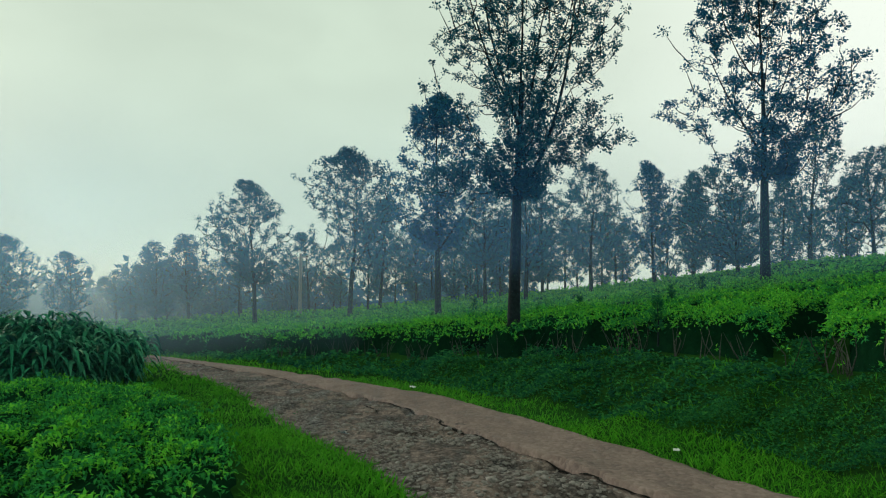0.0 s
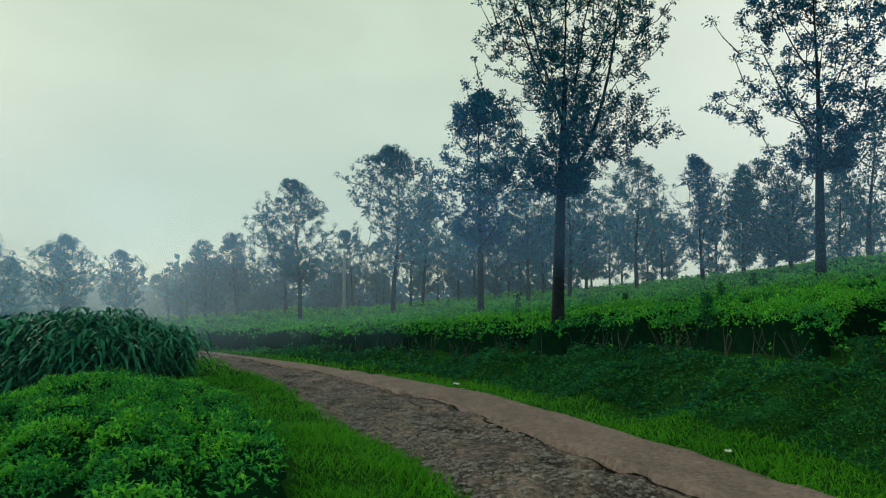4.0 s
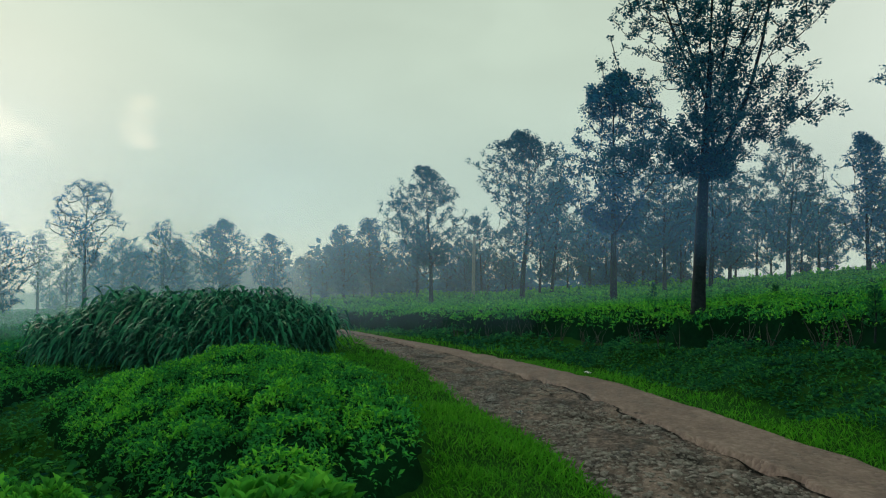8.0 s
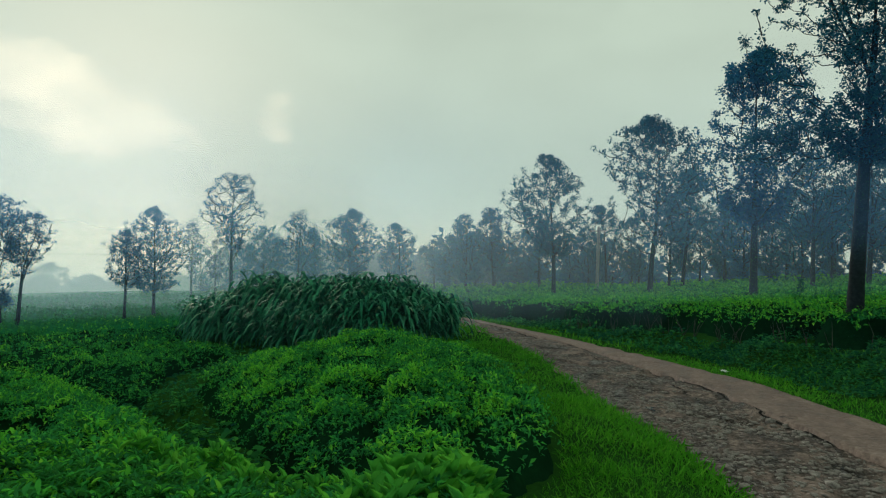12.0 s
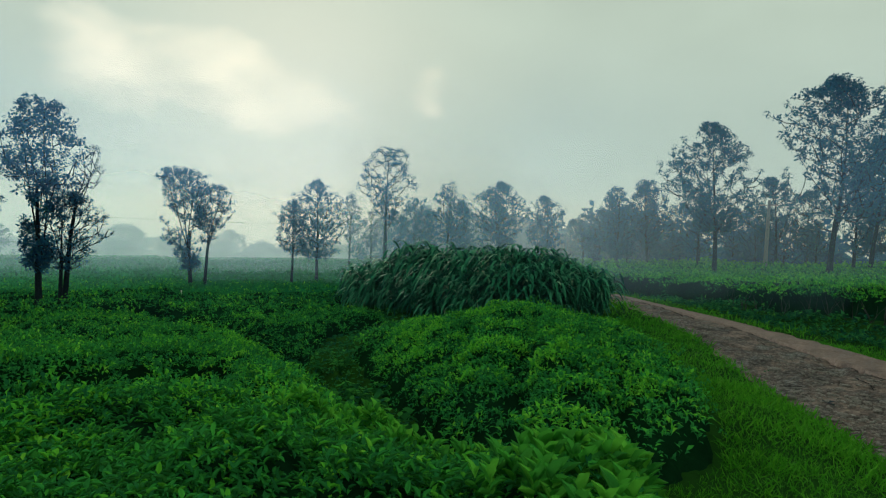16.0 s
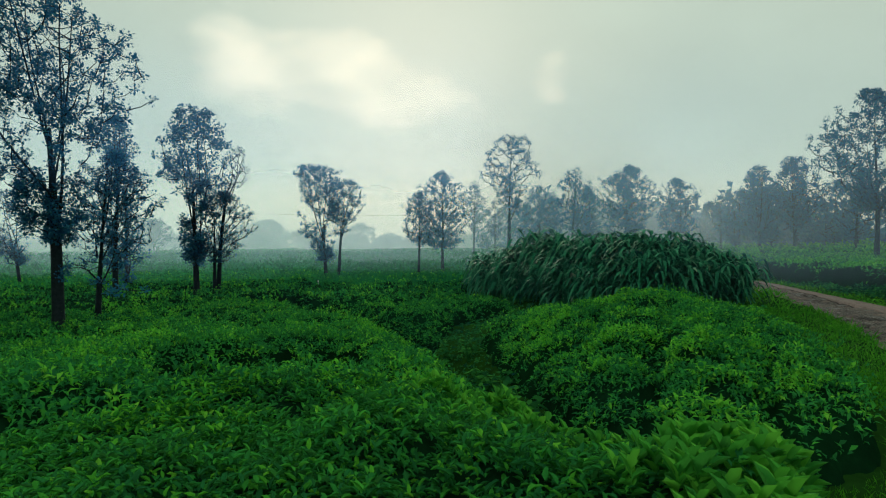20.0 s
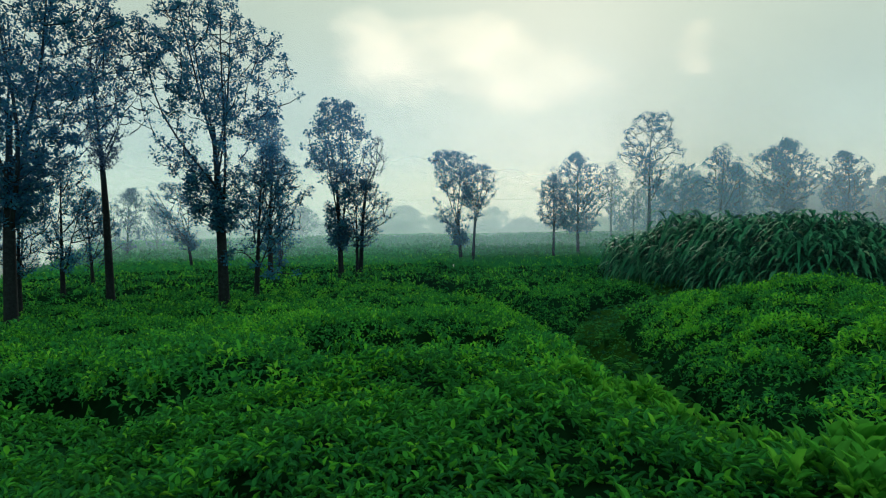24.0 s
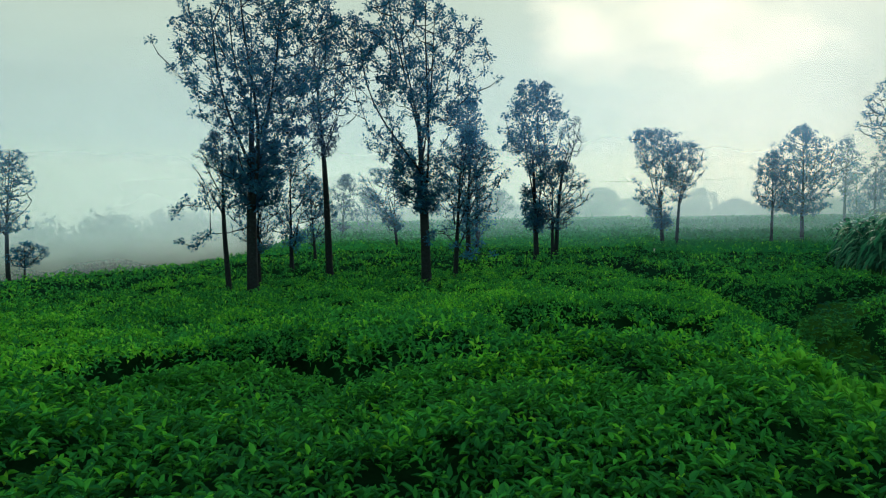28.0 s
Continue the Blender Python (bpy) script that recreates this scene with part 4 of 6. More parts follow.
tree("shade_tree", -21.4, 47.4, 5.1, -0.4, 2.5, -0.1, -0.1, -0.2, -0.1, dens=1, style="oak", seed=17, label="shade tree with an open haze-blue crown beyond the tea")
tree("shade_tree", -17.1, 53.3, 5.0, 0.2, 3.0, -0.1, -0.0, 0.1, 0.0, dens=.6, style="oak", seed=18, label="shade tree with an open haze-blue crown beyond the tea")
tree("shade_tree", -12.8, 60.7, 7.0, 1.1, 4.0, -0.5, -0.1, -0.6, -0.2, dens=1, style="oak", seed=19, label="shade tree with an open haze-blue crown beyond the tea")
tree("shade_tree", 10.9, 21.4, 12.9, 5.4, 5.3, 0.1, -0.1, -0.1, -0.1, dens=1.2, style="oak", limbs_apart=True, seed=20, label="tall shade tree with dark clustered leaves standing in the tea")
tree("shade_tree", 14.0, 29.9, 7.6, 2.8, 3.7, -0.3, 0.1, -0.9, 0.3, dens=1, style="oak", seed=21, label="shade tree with an open haze-blue crown beyond the tea")
tree("shade_tree", 17.1, 29.4, 9.9, 3.8, 2.4, 0.3, -0.2, 0.3, -0.2, dens=.8, style="oak", seed=22, label="shade tree with an open haze-blue crown beyond the tea")
tree("shade_tree", 17.5, 25.6, 7.5, 3.3, 2.6, -0.1, 0.1, 0.1, -0.1, dens=1, style="oak", seed=23, label="shade tree with an open haze-blue crown beyond the tea")
tree("shade_tree", 10.8, 32.2, 8.2, 2.5, 2.5, -0.3, 0.1, -0.1, 0.0, dens=1.1, style="oak", seed=24, label="shade tree with an open haze-blue crown beyond the tea")
tree("shade_tree", 14.7, 37.2, 8.7, 2.7, 2.1, 0.1, -0.0, 0.1, -0.1, dens=1, style="oak", seed=25, label="shade tree with an open haze-blue crown beyond the tea")
tree("shade_tree", 8.7, 37.0, 9.1, 3.0, 3.8, 0.0, 0.0, -0.1, -0.0, dens=1, style="oak", seed=26, label="shade tree with an open haze-blue crown beyond the tea")
tree("shade_tree", 6.8, 43.5, 8.7, 2.1, 4.2, 0.1, -0.0, -0.2, -0.0, dens=1, style="oak", seed=27, label="shade tree with an open haze-blue crown beyond the tea")
tree("shade_tree", 4.5, 49.8, 7.5, 2.6, 4.0, 0.0, 0.0, 0.0, -0.0, dens=1, style="oak", seed=28, label="shade tree with an open haze-blue crown beyond the tea")
tree("shade_tree", 2.0, 54.0, 7.7, 2.6, 5.3, -0.2, 0.0, 0.0, -0.1, dens=1, style="oak", seed=29, label="shade tree with an open haze-blue crown beyond the tea")
tree("shade_tree", -2.4, 56.0, 7.7, 2.2, 3.5, -0.0, 0.0, -0.0, -0.0, dens=1, style="oak", seed=30, label="shade tree with an open haze-blue crown beyond the tea")
tree("shade_tree", 13.7, 50.2, 8.0, 3.0, 3.5, 0.0, -0.0, 0.1, -0.0, dens=.9, style="oak", seed=31, label="shade tree with an open haze-blue crown beyond the tea")
tree("shade_tree", 11.0, 57.0, 7.8, 2.2, 4.0, 0.1, -0.0, 0.0, -0.1, dens=1, style="oak", seed=32, label="shade tree with an open haze-blue crown beyond the tea")
tree("shade_tree", -4.8, 63.8, 6.2, 1.1, 4.6, -0.0, 0.0, -0.0, -0.0, dens=1, style="oak", seed=33, label="shade tree with an open haze-blue crown beyond the tea")
tree("shade_tree", 19.9, 37.0, 8.7, 3.0, 2.3, 0.2, -0.1, 0.1, -0.1, dens=1, style="oak", seed=34, label="shade tree with an open haze-blue crown beyond the tea")
tree("shade_tree", 23.7, 37.1, 8.3, 3.7, 2.4, 0.2, -0.1, 0.2, -0.1, dens=1, style="oak", seed=35, label="shade tree with an open haze-blue crown beyond the tea")
tree("shade_tree", 19.1, 44.0, 8.8, 2.9, 2.7, 0.2, -0.1, 0.2, -0.1, dens=.9, style="oak", seed=36, label="shade tree with an open haze-blue crown beyond the tea")
tree("shade_tree", -11.2, 65.0, 6.3, 1.1, 3.7, -0.1, -0.0, 0.1, -0.0, dens=1, style="oak", seed=37, label="shade tree with an open haze-blue crown beyond the tea")
tree("shade_tree", 4.4, 33.7, 8.1, 2.6, 3.1, 0.1, -0.0, 0.1, -0.1, dens=.8, style="oak", seed=38, label="shade tree with an open haze-blue crown beyond the tea")
tree("shade_tree", 2.4, 35.9, 7.5, 3.0, 3.5, -0.1, 0.0, -0.1, -0.0, dens=.9, style="oak", seed=39, label="shade tree with an open haze-blue crown beyond the tea")
tree("shade_tree", -26.3, 37.9, 4.9, -0.0, 3.6, -0.1, -0.1, -0.1, -0.1, dens=1.3, style="oak", seed=40, label="shade tree with an open haze-blue crown beyond the tea")
tree("shade_tree", -24.3, 41.5, 4.1, 0.1, 2.7, -0.2, -0.1, -0.2, -0.2, dens=.8, style="oak", seed=41, label="shade tree with an open haze-blue crown beyond the tea")
tree("shade_tree", -24.7, 48.1, 3.1, 0.0, 2.6, -0.2, -0.1, -0.1, -0.1, dens=.7, style="oak", seed=42, label="shade tree with an open haze-blue crown beyond the tea")
tree("shade_tree", -23.1, 51.1, 5.5, 0.6, 3.0, -0.2, -0.1, -0.2, -0.1, dens=.8, style="oak", seed=43, label="shade tree with an open haze-blue crown beyond the tea")
tree("shade_tree", -20.0, 50.2, 6.1, 0.3, 2.7, -0.7, -0.3, -0.3, -0.1, dens=.8, style="oak", seed=44, label="shade tree with an open haze-blue crown beyond the tea")
tree("shade_tree", -18.5, 18.5, 4.7, 1.2, 2.2, -0.0, -0.0, -0.0, -0.0, dens=0.8, style="tuft", limbs_apart=True, seed=45, label="tall thin tree with tufts of leaves at branch ends")
tree("shade_tree", -22.9, 27.9, 4.2, 0.5, 2.0, -0.0, -0.0, 0.1, 0.1, dens=.7, style="oak", seed=46, label="shade tree with an open haze-blue crown beyond the tea")
tree("shade_tree", -29.6, 32.7, 3.5, -0.6, 2.5, -0.2, -0.1, 0.0, -0.0, dens=.8, style="oak", seed=47, label="shade tree with an open haze-blue crown beyond the tea")
tree("shade_tree", -31.5, 36.4, 2.7, -0.7, 2.1, -0.2, -0.1, -0.1, -0.1, dens=.9, style="oak", seed=48, label="shade tree with an open haze-blue crown beyond the tea")
tree("shade_tree", -34.5, 36.4, 2.2, -0.9, 2.0, -0.1, -0.1, -0.0, -0.0, dens=.9, style="oak", seed=49, label="shade tree with an open haze-blue crown beyond the tea")
tree("shade_tree", -31.9, 41.2, 3.6, -0.8, 2.2, -0.2, -0.2, -0.1, -0.1, dens=.9, style="oak", seed=50, label="shade tree with an open haze-blue crown beyond the tea")
tree("shade_tree", -20.3, 16.5, 3.2, -0.0, 2.2, -0.1, -0.1, 0.0, -0.0, dens=1, style="oak", limbs_apart=True, seed=51, label="shade tree with an open haze-blue crown beyond the tea")
tree("shade_tree", -20.1, 15.1, 2.3, 0.2, 1.3, -0.0, -0.0, -0.0, -0.0, dens=.8, style="oak", limbs_apart=True, seed=52, label="shade tree with an open haze-blue crown beyond the tea")
tree("shade_tree", -32.8, 29.5, 3.6, 0.1, 1.6, 0.0, 0.0, -0.0, -0.0, dens=.4, style="oak", pale=True, seed=53, label="shade tree with an open haze-blue crown beyond the tea")
tree("shade_tree", -34.7, 33.4, 2.4, -0.5, 1.5, -0.1, -0.1, -0.0, -0.0, dens=.5, style="oak", pale=True, seed=54, label="shade tree with an open haze-blue crown beyond the tea")
tree("shade_tree", -21.2, 11.6, 3.2, -0.4, 1.9, -0.2, -0.3, -0.1, -0.2, dens=0.9, style="fork", limbs_apart=True, seed=55, label="forked slender tree with an airy crown")
tree("shade_tree", -21.0, 12.0, 2.7, 0.6, 1.3, 0.1, 0.2, 0.1, 0.2, dens=0.6, style="fork", limbs_apart=True, seed=56, label="forked slender tree with an airy crown")
tree("shade_tree", -15.9, 5.1, 4.0, 0.2, 1.6, -0.1, -0.1, 0.0, -0.0, dens=0.9, style="vase", limbs_apart=True, seed=57, label="tall shade tree with dark clustered leaves standing in the tea")
tree("shade_tree", -15.8, 5.5, 2.0, 0.2, 1.3, 0.0, 0.0, 0.1, 0.2, dens=.45, style="oak", limbs_apart=True, seed=58, label="tall shade tree with dark clustered leaves standing in the tea")
tree("shade_tree", -15.9, 5.6, 3.1, 1.8, 0.8, 0.1, 0.4, 0.1, 0.4, dens=.12, style="bare", pale=True, limbs_apart=True, seed=59, label="nearly leafless pale slender tree")
tree("shade_tree", -72.9, 18.5, 0.0, -4.3, 4.1, 0.0, -0.0, 0.0, 0.1, dens=2.2, style="far", pale=True, seed=60, label="distant round-crowned tree in mist, leaf colour paled as by haze")
tree("shade_tree", -73.6, 32.0, -0.1, -4.7, 5.5, -0.1, -0.3, -0.2, -0.5, dens=2.2, style="far", pale=True, seed=61, label="distant round-crowned tree in mist, leaf colour paled as by haze")
tree("shade_tree", -76.2, 38.1, -1.4, -4.8, 4.3, -0.0, -0.1, 0.1, 0.1, dens=2.2, style="far", pale=True, seed=62, label="distant round-crowned tree in mist, leaf colour paled as by haze")
tree("shade_tree", -66.3, 41.5, -0.3, -4.0, 3.6, -0.1, -0.2, -0.2, -0.3, dens=2.2, style="far", pale=True, seed=63, label="distant round-crowned tree in mist, leaf colour paled as by haze")
tree("shade_tree", -74.5, 50.9, -1.9, -4.8, 4.0, -0.1, -0.1, 0.2, 0.2, dens=2.2, style="far", pale=True, seed=64, label="distant round-crowned tree in mist, leaf colour paled as by haze")
tree("shade_tree", -88.5, 35.0, -3.5, -5.8, 3.5, -0.0, -0.0, 0.0, -0.0, dens=2.2, style="far", pale=True, seed=65, label="distant round-crowned tree in mist, leaf colour paled as by haze")
tree("shade_tree", -10.4, 1.4, 4.6, 1.1, 2.25, -0.0, -0.1, 0.0, -0.15, dens=0.65, style="vase", limbs_apart=True, seed=66, sprays=((0.75, 0.35, 0.3, 0.08), (0.25, 0.7, 0.35, 0.2)), trunk=0.15, label="tall shade tree with dark clustered leaves standing in the tea")
tree("shade_tree", -11.6, 2.1, 2.5, 0.3, 1.2, 0.1, 0.2, 0.1, 0.2, dens=.3, style="oak", limbs_apart=True, seed=67, label="tall shade tree with dark clustered leaves standing in the tea")
tree("shade_tree", -16.9, 3.5, 3.8, 0.1, 1.2, 0.0, 0.1, 0.0, -0.0, dens=.35, style="oak", limbs_apart=True, seed=68, label="tall shade tree with dark clustered leaves standing in the tea")
tree("shade_tree", -10.5, -1.4, 4.8, 1.2, 2.6, -0.0, 0.25, 0.0, 0.36, dens=1.1, style="vase", limbs_apart=True, seed=69, sprays=((-1.0, 1.3, 0.5, 0.12), (-0.8, 0.75, 0.3, 0.15)), trunk=0.16, label="tall shade tree with dark clustered leaves standing in the tea")
tree("shade_tree", -11.4, -1.9, 2.5, 1.2, 0.7, 0.0, -0.0, 0.0, -0.1, dens=.35, style="oak", limbs_apart=True, seed=70, label="tall shade tree with dark clustered leaves standing in the tea")
tree("shade_tree", -12.2, -1.5, 2.1, 0.3, 0.9, -0.0, 0.1, 0.0, 0.0, dens=.4, style="oak", limbs_apart=True, seed=71, label="tall shade tree with dark clustered leaves standing in the tea")
tree("shade_tree", -15.2, -1.1, 2.5, 0.0, 1.1, -0.0, 0.1, 0.0, 0.2, dens=.35, style="oak", limbs_apart=True, seed=72, label="tall shade tree with dark clustered leaves standing in the tea")
tree("shade_tree", -13.2, -0.2, 4.5, 2.1, 1.1, 0.0, -0.1, 0.0, 0.1, dens=.35, style="tall", pale=True, limbs_apart=True, seed=73, label="tall leaning slim tree with sparse high crown")
tree("shade_tree", -17.2, -0.6, 1.8, -0.2, 1.0, 0.0, -0.1, 0.0, 0.1, dens=.4, style="oak", limbs_apart=True, seed=74, label="tall shade tree with dark clustered leaves standing in the tea")
tree("shade_tree", -32.2, 0.3, 1.9, -0.9, 1.4, 0.0, 0.2, 0.0, 0.2, dens=.8, style="oak", pale=True, seed=75, label="shade tree with an open haze-blue crown beyond the tea")
tree("shade_tree", -22.1, 2.1, 2.0, -0.2, 1.5, -0.0, -0.4, -0.0, -0.3, dens=.6, style="fork", limbs_apart=True, seed=76, label="forked slender tree with an airy crown")
tree("shade_tree", -40.2, 1.9, 1.1, -2.0, 1.6, 0.0, 0.2, 0.0, 0.1, dens=.8, style="far", pale=True, seed=77, label="distant round-crowned tree in mist, leaf colour paled as by haze")
tree("shade_tree", -19.8, 4.4, 3.4, -0.7, 1.5, 0.0, -0.0, -0.0, -0.2, dens=.5, style="oak", limbs_apart=True, seed=78, label="shade tree with an open haze-blue crown beyond the tea")
tree("shade_tree", -20.2, -9.5, 2.8, 0.3, 1.4, -0.1, 0.3, -0.1, 0.2, dens=.7, style="tier", limbs_apart=True, seed=79, label="broad tree with flat layered dark foliage")
tree("shade_tree", -18.5, -8.3, 0.2, -0.5, 0.9, -0.0, 0.1, -0.0, 0.1, dens=1, style="oak", limbs_apart=True, seed=80, label="small dark bushy tree at the field edge")
tree("shade_tree", -6.1, 51.6, 7.3, 0.8, 2.7, -0.0, -0.0, -0.0, -0.0, dens=1.1, style="oak", seed=81, label="shade tree with an open haze-blue crown beyond the tea")
tree("shade_tree", -6.3, 63.7, 9.2, 0.5, 3.2, -0.1, 0.0, -0.0, -0.0, dens=1.1, style="oak", seed=82, label="shade tree with an open haze-blue crown beyond the tea")
tree("shade_tree", -2.7, 63.9, 7.7, 0.5, 3.7, -0.0, 0.0, -0.0, -0.0, dens=1.1, style="oak", seed=83, label="shade tree with an open haze-blue crown beyond the tea")
tree("shade_tree", -0.9, 52.0, 6.7, 0.8, 3.3, -0.0, 0.0, 0.0, -0.0, dens=1.1, style="oak", seed=84, label="shade tree with an open haze-blue crown beyond the tea")
tree("shade_tree", 0.9, 52.0, 5.8, 0.8, 2.7, 0.0, 0.0, -0.0, -0.0, dens=1.1, style="oak", seed=85, label="shade tree with an open haze-blue crown beyond the tea")
tree("shade_tree", 2.5, 45.9, 5.2, 0.9, 3.0, 0.0, 0.0, 0.0, -0.0, dens=1.1, style="oak", seed=86, label="shade tree with an open haze-blue crown beyond the tea")
tree("shade_tree", 5.4, 57.8, 8.3, 0.6, 3.1, 0.0, -0.0, 0.0, -0.0, dens=1.1, style="oak", seed=87, label="shade tree with an open haze-blue crown beyond the tea")
tree("shade_tree", 7.6, 57.5, 8.6, 0.7, 3.8, 0.1, -0.0, 0.0, -0.0, dens=1.1, style="oak", seed=88, label="shade tree with an open haze-blue crown beyond the tea")
tree("shade_tree", 10.4, 63.1, 7.8, 2.7, 3.5, 0.1, -0.0, 0.0, -0.0, dens=.9, style="oak", seed=89, label="shade tree with an open haze-blue crown beyond the tea")
tree("shade_tree", 13.3, 62.6, 8.6, 1.6, 3.1, 0.1, -0.0, 0.1, -0.0, dens=.9, style="oak", seed=90, label="shade tree with an open haze-blue crown beyond the tea")
tree("shade_tree", 14.1, 56.2, 8.7, 1.8, 3.1, 0.1, -0.0, 0.1, -0.0, dens=.9, style="oak", seed=91, label="shade tree with an open haze-blue crown beyond the tea")
tree("shade_tree", 15.8, 55.8, 7.4, 2.3, 2.9, 0.1, -0.0, 0.1, -0.0, dens=.9, style="oak", seed=92, label="shade tree with an open haze-blue crown beyond the tea")
tree("shade_tree", 17.4, 49.0, 8.3, 1.6, 2.6, 0.2, -0.0, 0.1, -0.0, dens=.9, style="oak", seed=93, label="shade tree with an open haze-blue crown beyond the tea")
tree("shade_tree", 17.0, 42.8, 8.2, 2.8, 2.0, 0.2, -0.1, 0.1, -0.0, dens=.9, style="oak", seed=94, label="shade tree with an open haze-blue crown beyond the tea")
tree("shade_tree", 23.4, 53.1, 7.1, 3.3, 3.1, 0.2, -0.1, 0.1, -0.1, dens=.9, style="oak", seed=95, label="shade tree with an open haze-blue crown beyond the tea")
tree("shade_tree", 24.4, 52.6, 9.3, 3.9, 3.2, 0.2, -0.1, 0.1, -0.1, dens=.9, style="oak", seed=96, label="shade tree with an open haze-blue crown beyond the tea")
tree("shade_tree", 29.3, 56.9, 9.6, 3.5, 3.4, 0.2, -0.1, 0.1, -0.1, dens=.9, style="oak", seed=97, label="shade tree with an open haze-blue crown beyond the tea")
tree("shade_tree", 27.8, 50.9, 8.8, 2.9, 2.6, 0.2, -0.1, 0.1, -0.1, dens=.9, style="oak", seed=98, label="shade tree with an open haze-blue crown beyond the tea")
tree("shade_tree", 35.4, 60.4, 9.2, 4.0, 3.4, 0.2, -0.1, 0.1, -0.1, dens=.9, style="oak", seed=99, label="shade tree with an open haze-blue crown beyond the tea")
tree("shade_tree", 30.9, 49.1, 9.1, 3.6, 2.1, 0.2, -0.1, 0.1, -0.1, dens=.9, style="oak", seed=100, label="shade tree with an open haze-blue crown beyond the tea")
tree("shade_tree", 31.8, 48.5, 8.2, 2.6, 2.1, 0.2, -0.1, 0.1, -0.1, dens=.9, style="oak", seed=101, label="shade tree with an open haze-blue crown beyond the tea")
tree("shade_tree", -27.0, 55.8, 3.8, 0.4, 2.9, -0.1, -0.0, -0.0, -0.0, dens=.85, style="oak", seed=102, label="shade tree with an open haze-blue crown beyond the tea")
tree("shade_tree", -27.1, 62.3, 4.7, 0.3, 3.0, -0.1, -0.0, -0.0, -0.0, dens=.85, style="oak", seed=103, label="shade tree with an open haze-blue crown beyond the tea")
tree("shade_tree", -25.3, 63.1, 4.0, -0.5, 3.1, -0.1, -0.0, -0.0, -0.0, dens=.85, style="oak", seed=104, label="shade tree with an open haze-blue crown beyond the tea")
tree("shade_tree", -24.3, 69.9, 5.2, -0.3, 3.4, -0.1, -0.0, -0.0, -0.0, dens=.85, style="oak", seed=105, label="shade tree with an open haze-blue crown beyond the tea")
tree("shade_tree", -20.6, 64.8, 4.1, -0.5, 3.0, -0.1, -0.0, -0.0, -0.0, dens=.85, style="oak", seed=106, label="shade tree with an open haze-blue crown beyond the tea")
tree("shade_tree", -19.2, 71.5, 4.8, 0.1, 3.7, -0.1, -0.0, -0.0, -0.0, dens=.85, style="oak", seed=107, label="shade tree with an open haze-blue crown beyond the tea")
tree("shade_tree", -15.8, 66.1, 5.1, -0.5, 3.7, -0.1, -0.0, -0.0, -0.0, dens=.85, style="oak", seed=108, label="shade tree with an open haze-blue crown beyond the tea")
tree("shade_tree", -13.4, 66.7, 4.2, -0.6, 4.0, -0.1, -0.0, -0.0, -0.0, dens=.85, style="oak", seed=109, label="shade tree with an open haze-blue crown beyond the tea")
tree("shade_tree", -9.9, 61.2, 3.5, 0.2, 3.0, -0.0, -0.0, -0.0, -0.0, dens=.85, style="oak", seed=110, label="shade tree with an open haze-blue crown beyond the tea")
tree("shade_tree", -42.7, 39.5, 2.1, -2.0, 2.3, -0.1, -0.1, -0.1, -0.1, dens=.85, style="oak", seed=111, label="shade tree with an open haze-blue crown beyond the tea")
tree("shade_tree", -41.1, 41.1, 2.2, -1.9, 2.9, -0.1, -0.1, -0.1, -0.1, dens=.85, style="oak", seed=112, label="shade tree with an open haze-blue crown beyond the tea")
tree("shade_tree", -39.8, 42.4, 1.4, -1.7, 2.1, -0.1, -0.1, -0.1, -0.1, dens=.85, style="oak", seed=113, label="shade tree with an open haze-blue crown beyond the tea")
tree("shade_tree", -41.7, 48.8, 1.1, -1.9, 3.4, -0.1, -0.1, -0.1, -0.1, dens=.85, style="oak", seed=114, label="shade tree with an open haze-blue crown beyond the tea")
tree("shade_tree", -35.6, 46.0, 1.8, -1.5, 2.8, -0.2, -0.1, -0.1, -0.1, dens=.85, style="oak", seed=115, label="shade tree with an open haze-blue crown beyond the tea")
tree("shade_tree", -33.6, 47.5, 2.0, -1.1, 2.6, -0.2, -0.1, -0.1, -0.1, dens=.85, style="oak", seed=116, label="shade tree with an open haze-blue crown beyond the tea")
tree("shade_tree", -38.0, 58.9, 1.4, -1.6, 2.8, -0.2, -0.1, -0.1, -0.1, dens=.85, style="oak", seed=117, label="shade tree with an open haze-blue crown beyond the tea")
tree("shade_tree", -29.8, 49.9, 2.8, -0.9, 2.4, -0.2, -0.1, -0.2, -0.1, dens=.85, style="oak", seed=118, label="shade tree with an open haze-blue crown beyond the tea")
tree("shade_tree", -33.1, 61.8, 2.4, -1.4, 2.7, -0.3, -0.1, -0.2, -0.1, dens=.85, style="oak", seed=119, label="shade tree with an open haze-blue crown beyond the tea")
tree("shade_tree", -25.6, 52.2, 2.0, -1.0, 1.9, -0.2, -0.1, -0.1, -0.1, dens=.85, style="oak", seed=120, label="shade tree with an open haze-blue crown beyond the tea")
tree("shade_tree", -23.1, 53.3, 1.9, -0.4, 2.8, -0.2, -0.1, -0.1, -0.1, dens=.85, style="oak", seed=121, label="shade tree with an open haze-blue crown beyond the tea")
tree("shade_tree", -23.6, 59.6, 2.0, -0.7, 2.1, -0.2, -0.1, -0.2, -0.1, dens=.85, style="oak", seed=122, label="shade tree with an open haze-blue crown beyond the tea")
tree("shade_tree", -23.6, 66.0, 3.0, -1.2, 2.6, -0.3, -0.1, -0.2, -0.1, dens=.85, style="oak", seed=123, label="shade tree with an open haze-blue crown beyond the tea")
tree("shade_tree", -58.3, 15.2, 0.4, -3.1, 3.0, 0.0, 0.1, 0.1, 0.1, dens=.8, style="far", pale=True, seed=124, label="distant round-crowned tree in mist, leaf colour paled as by haze")
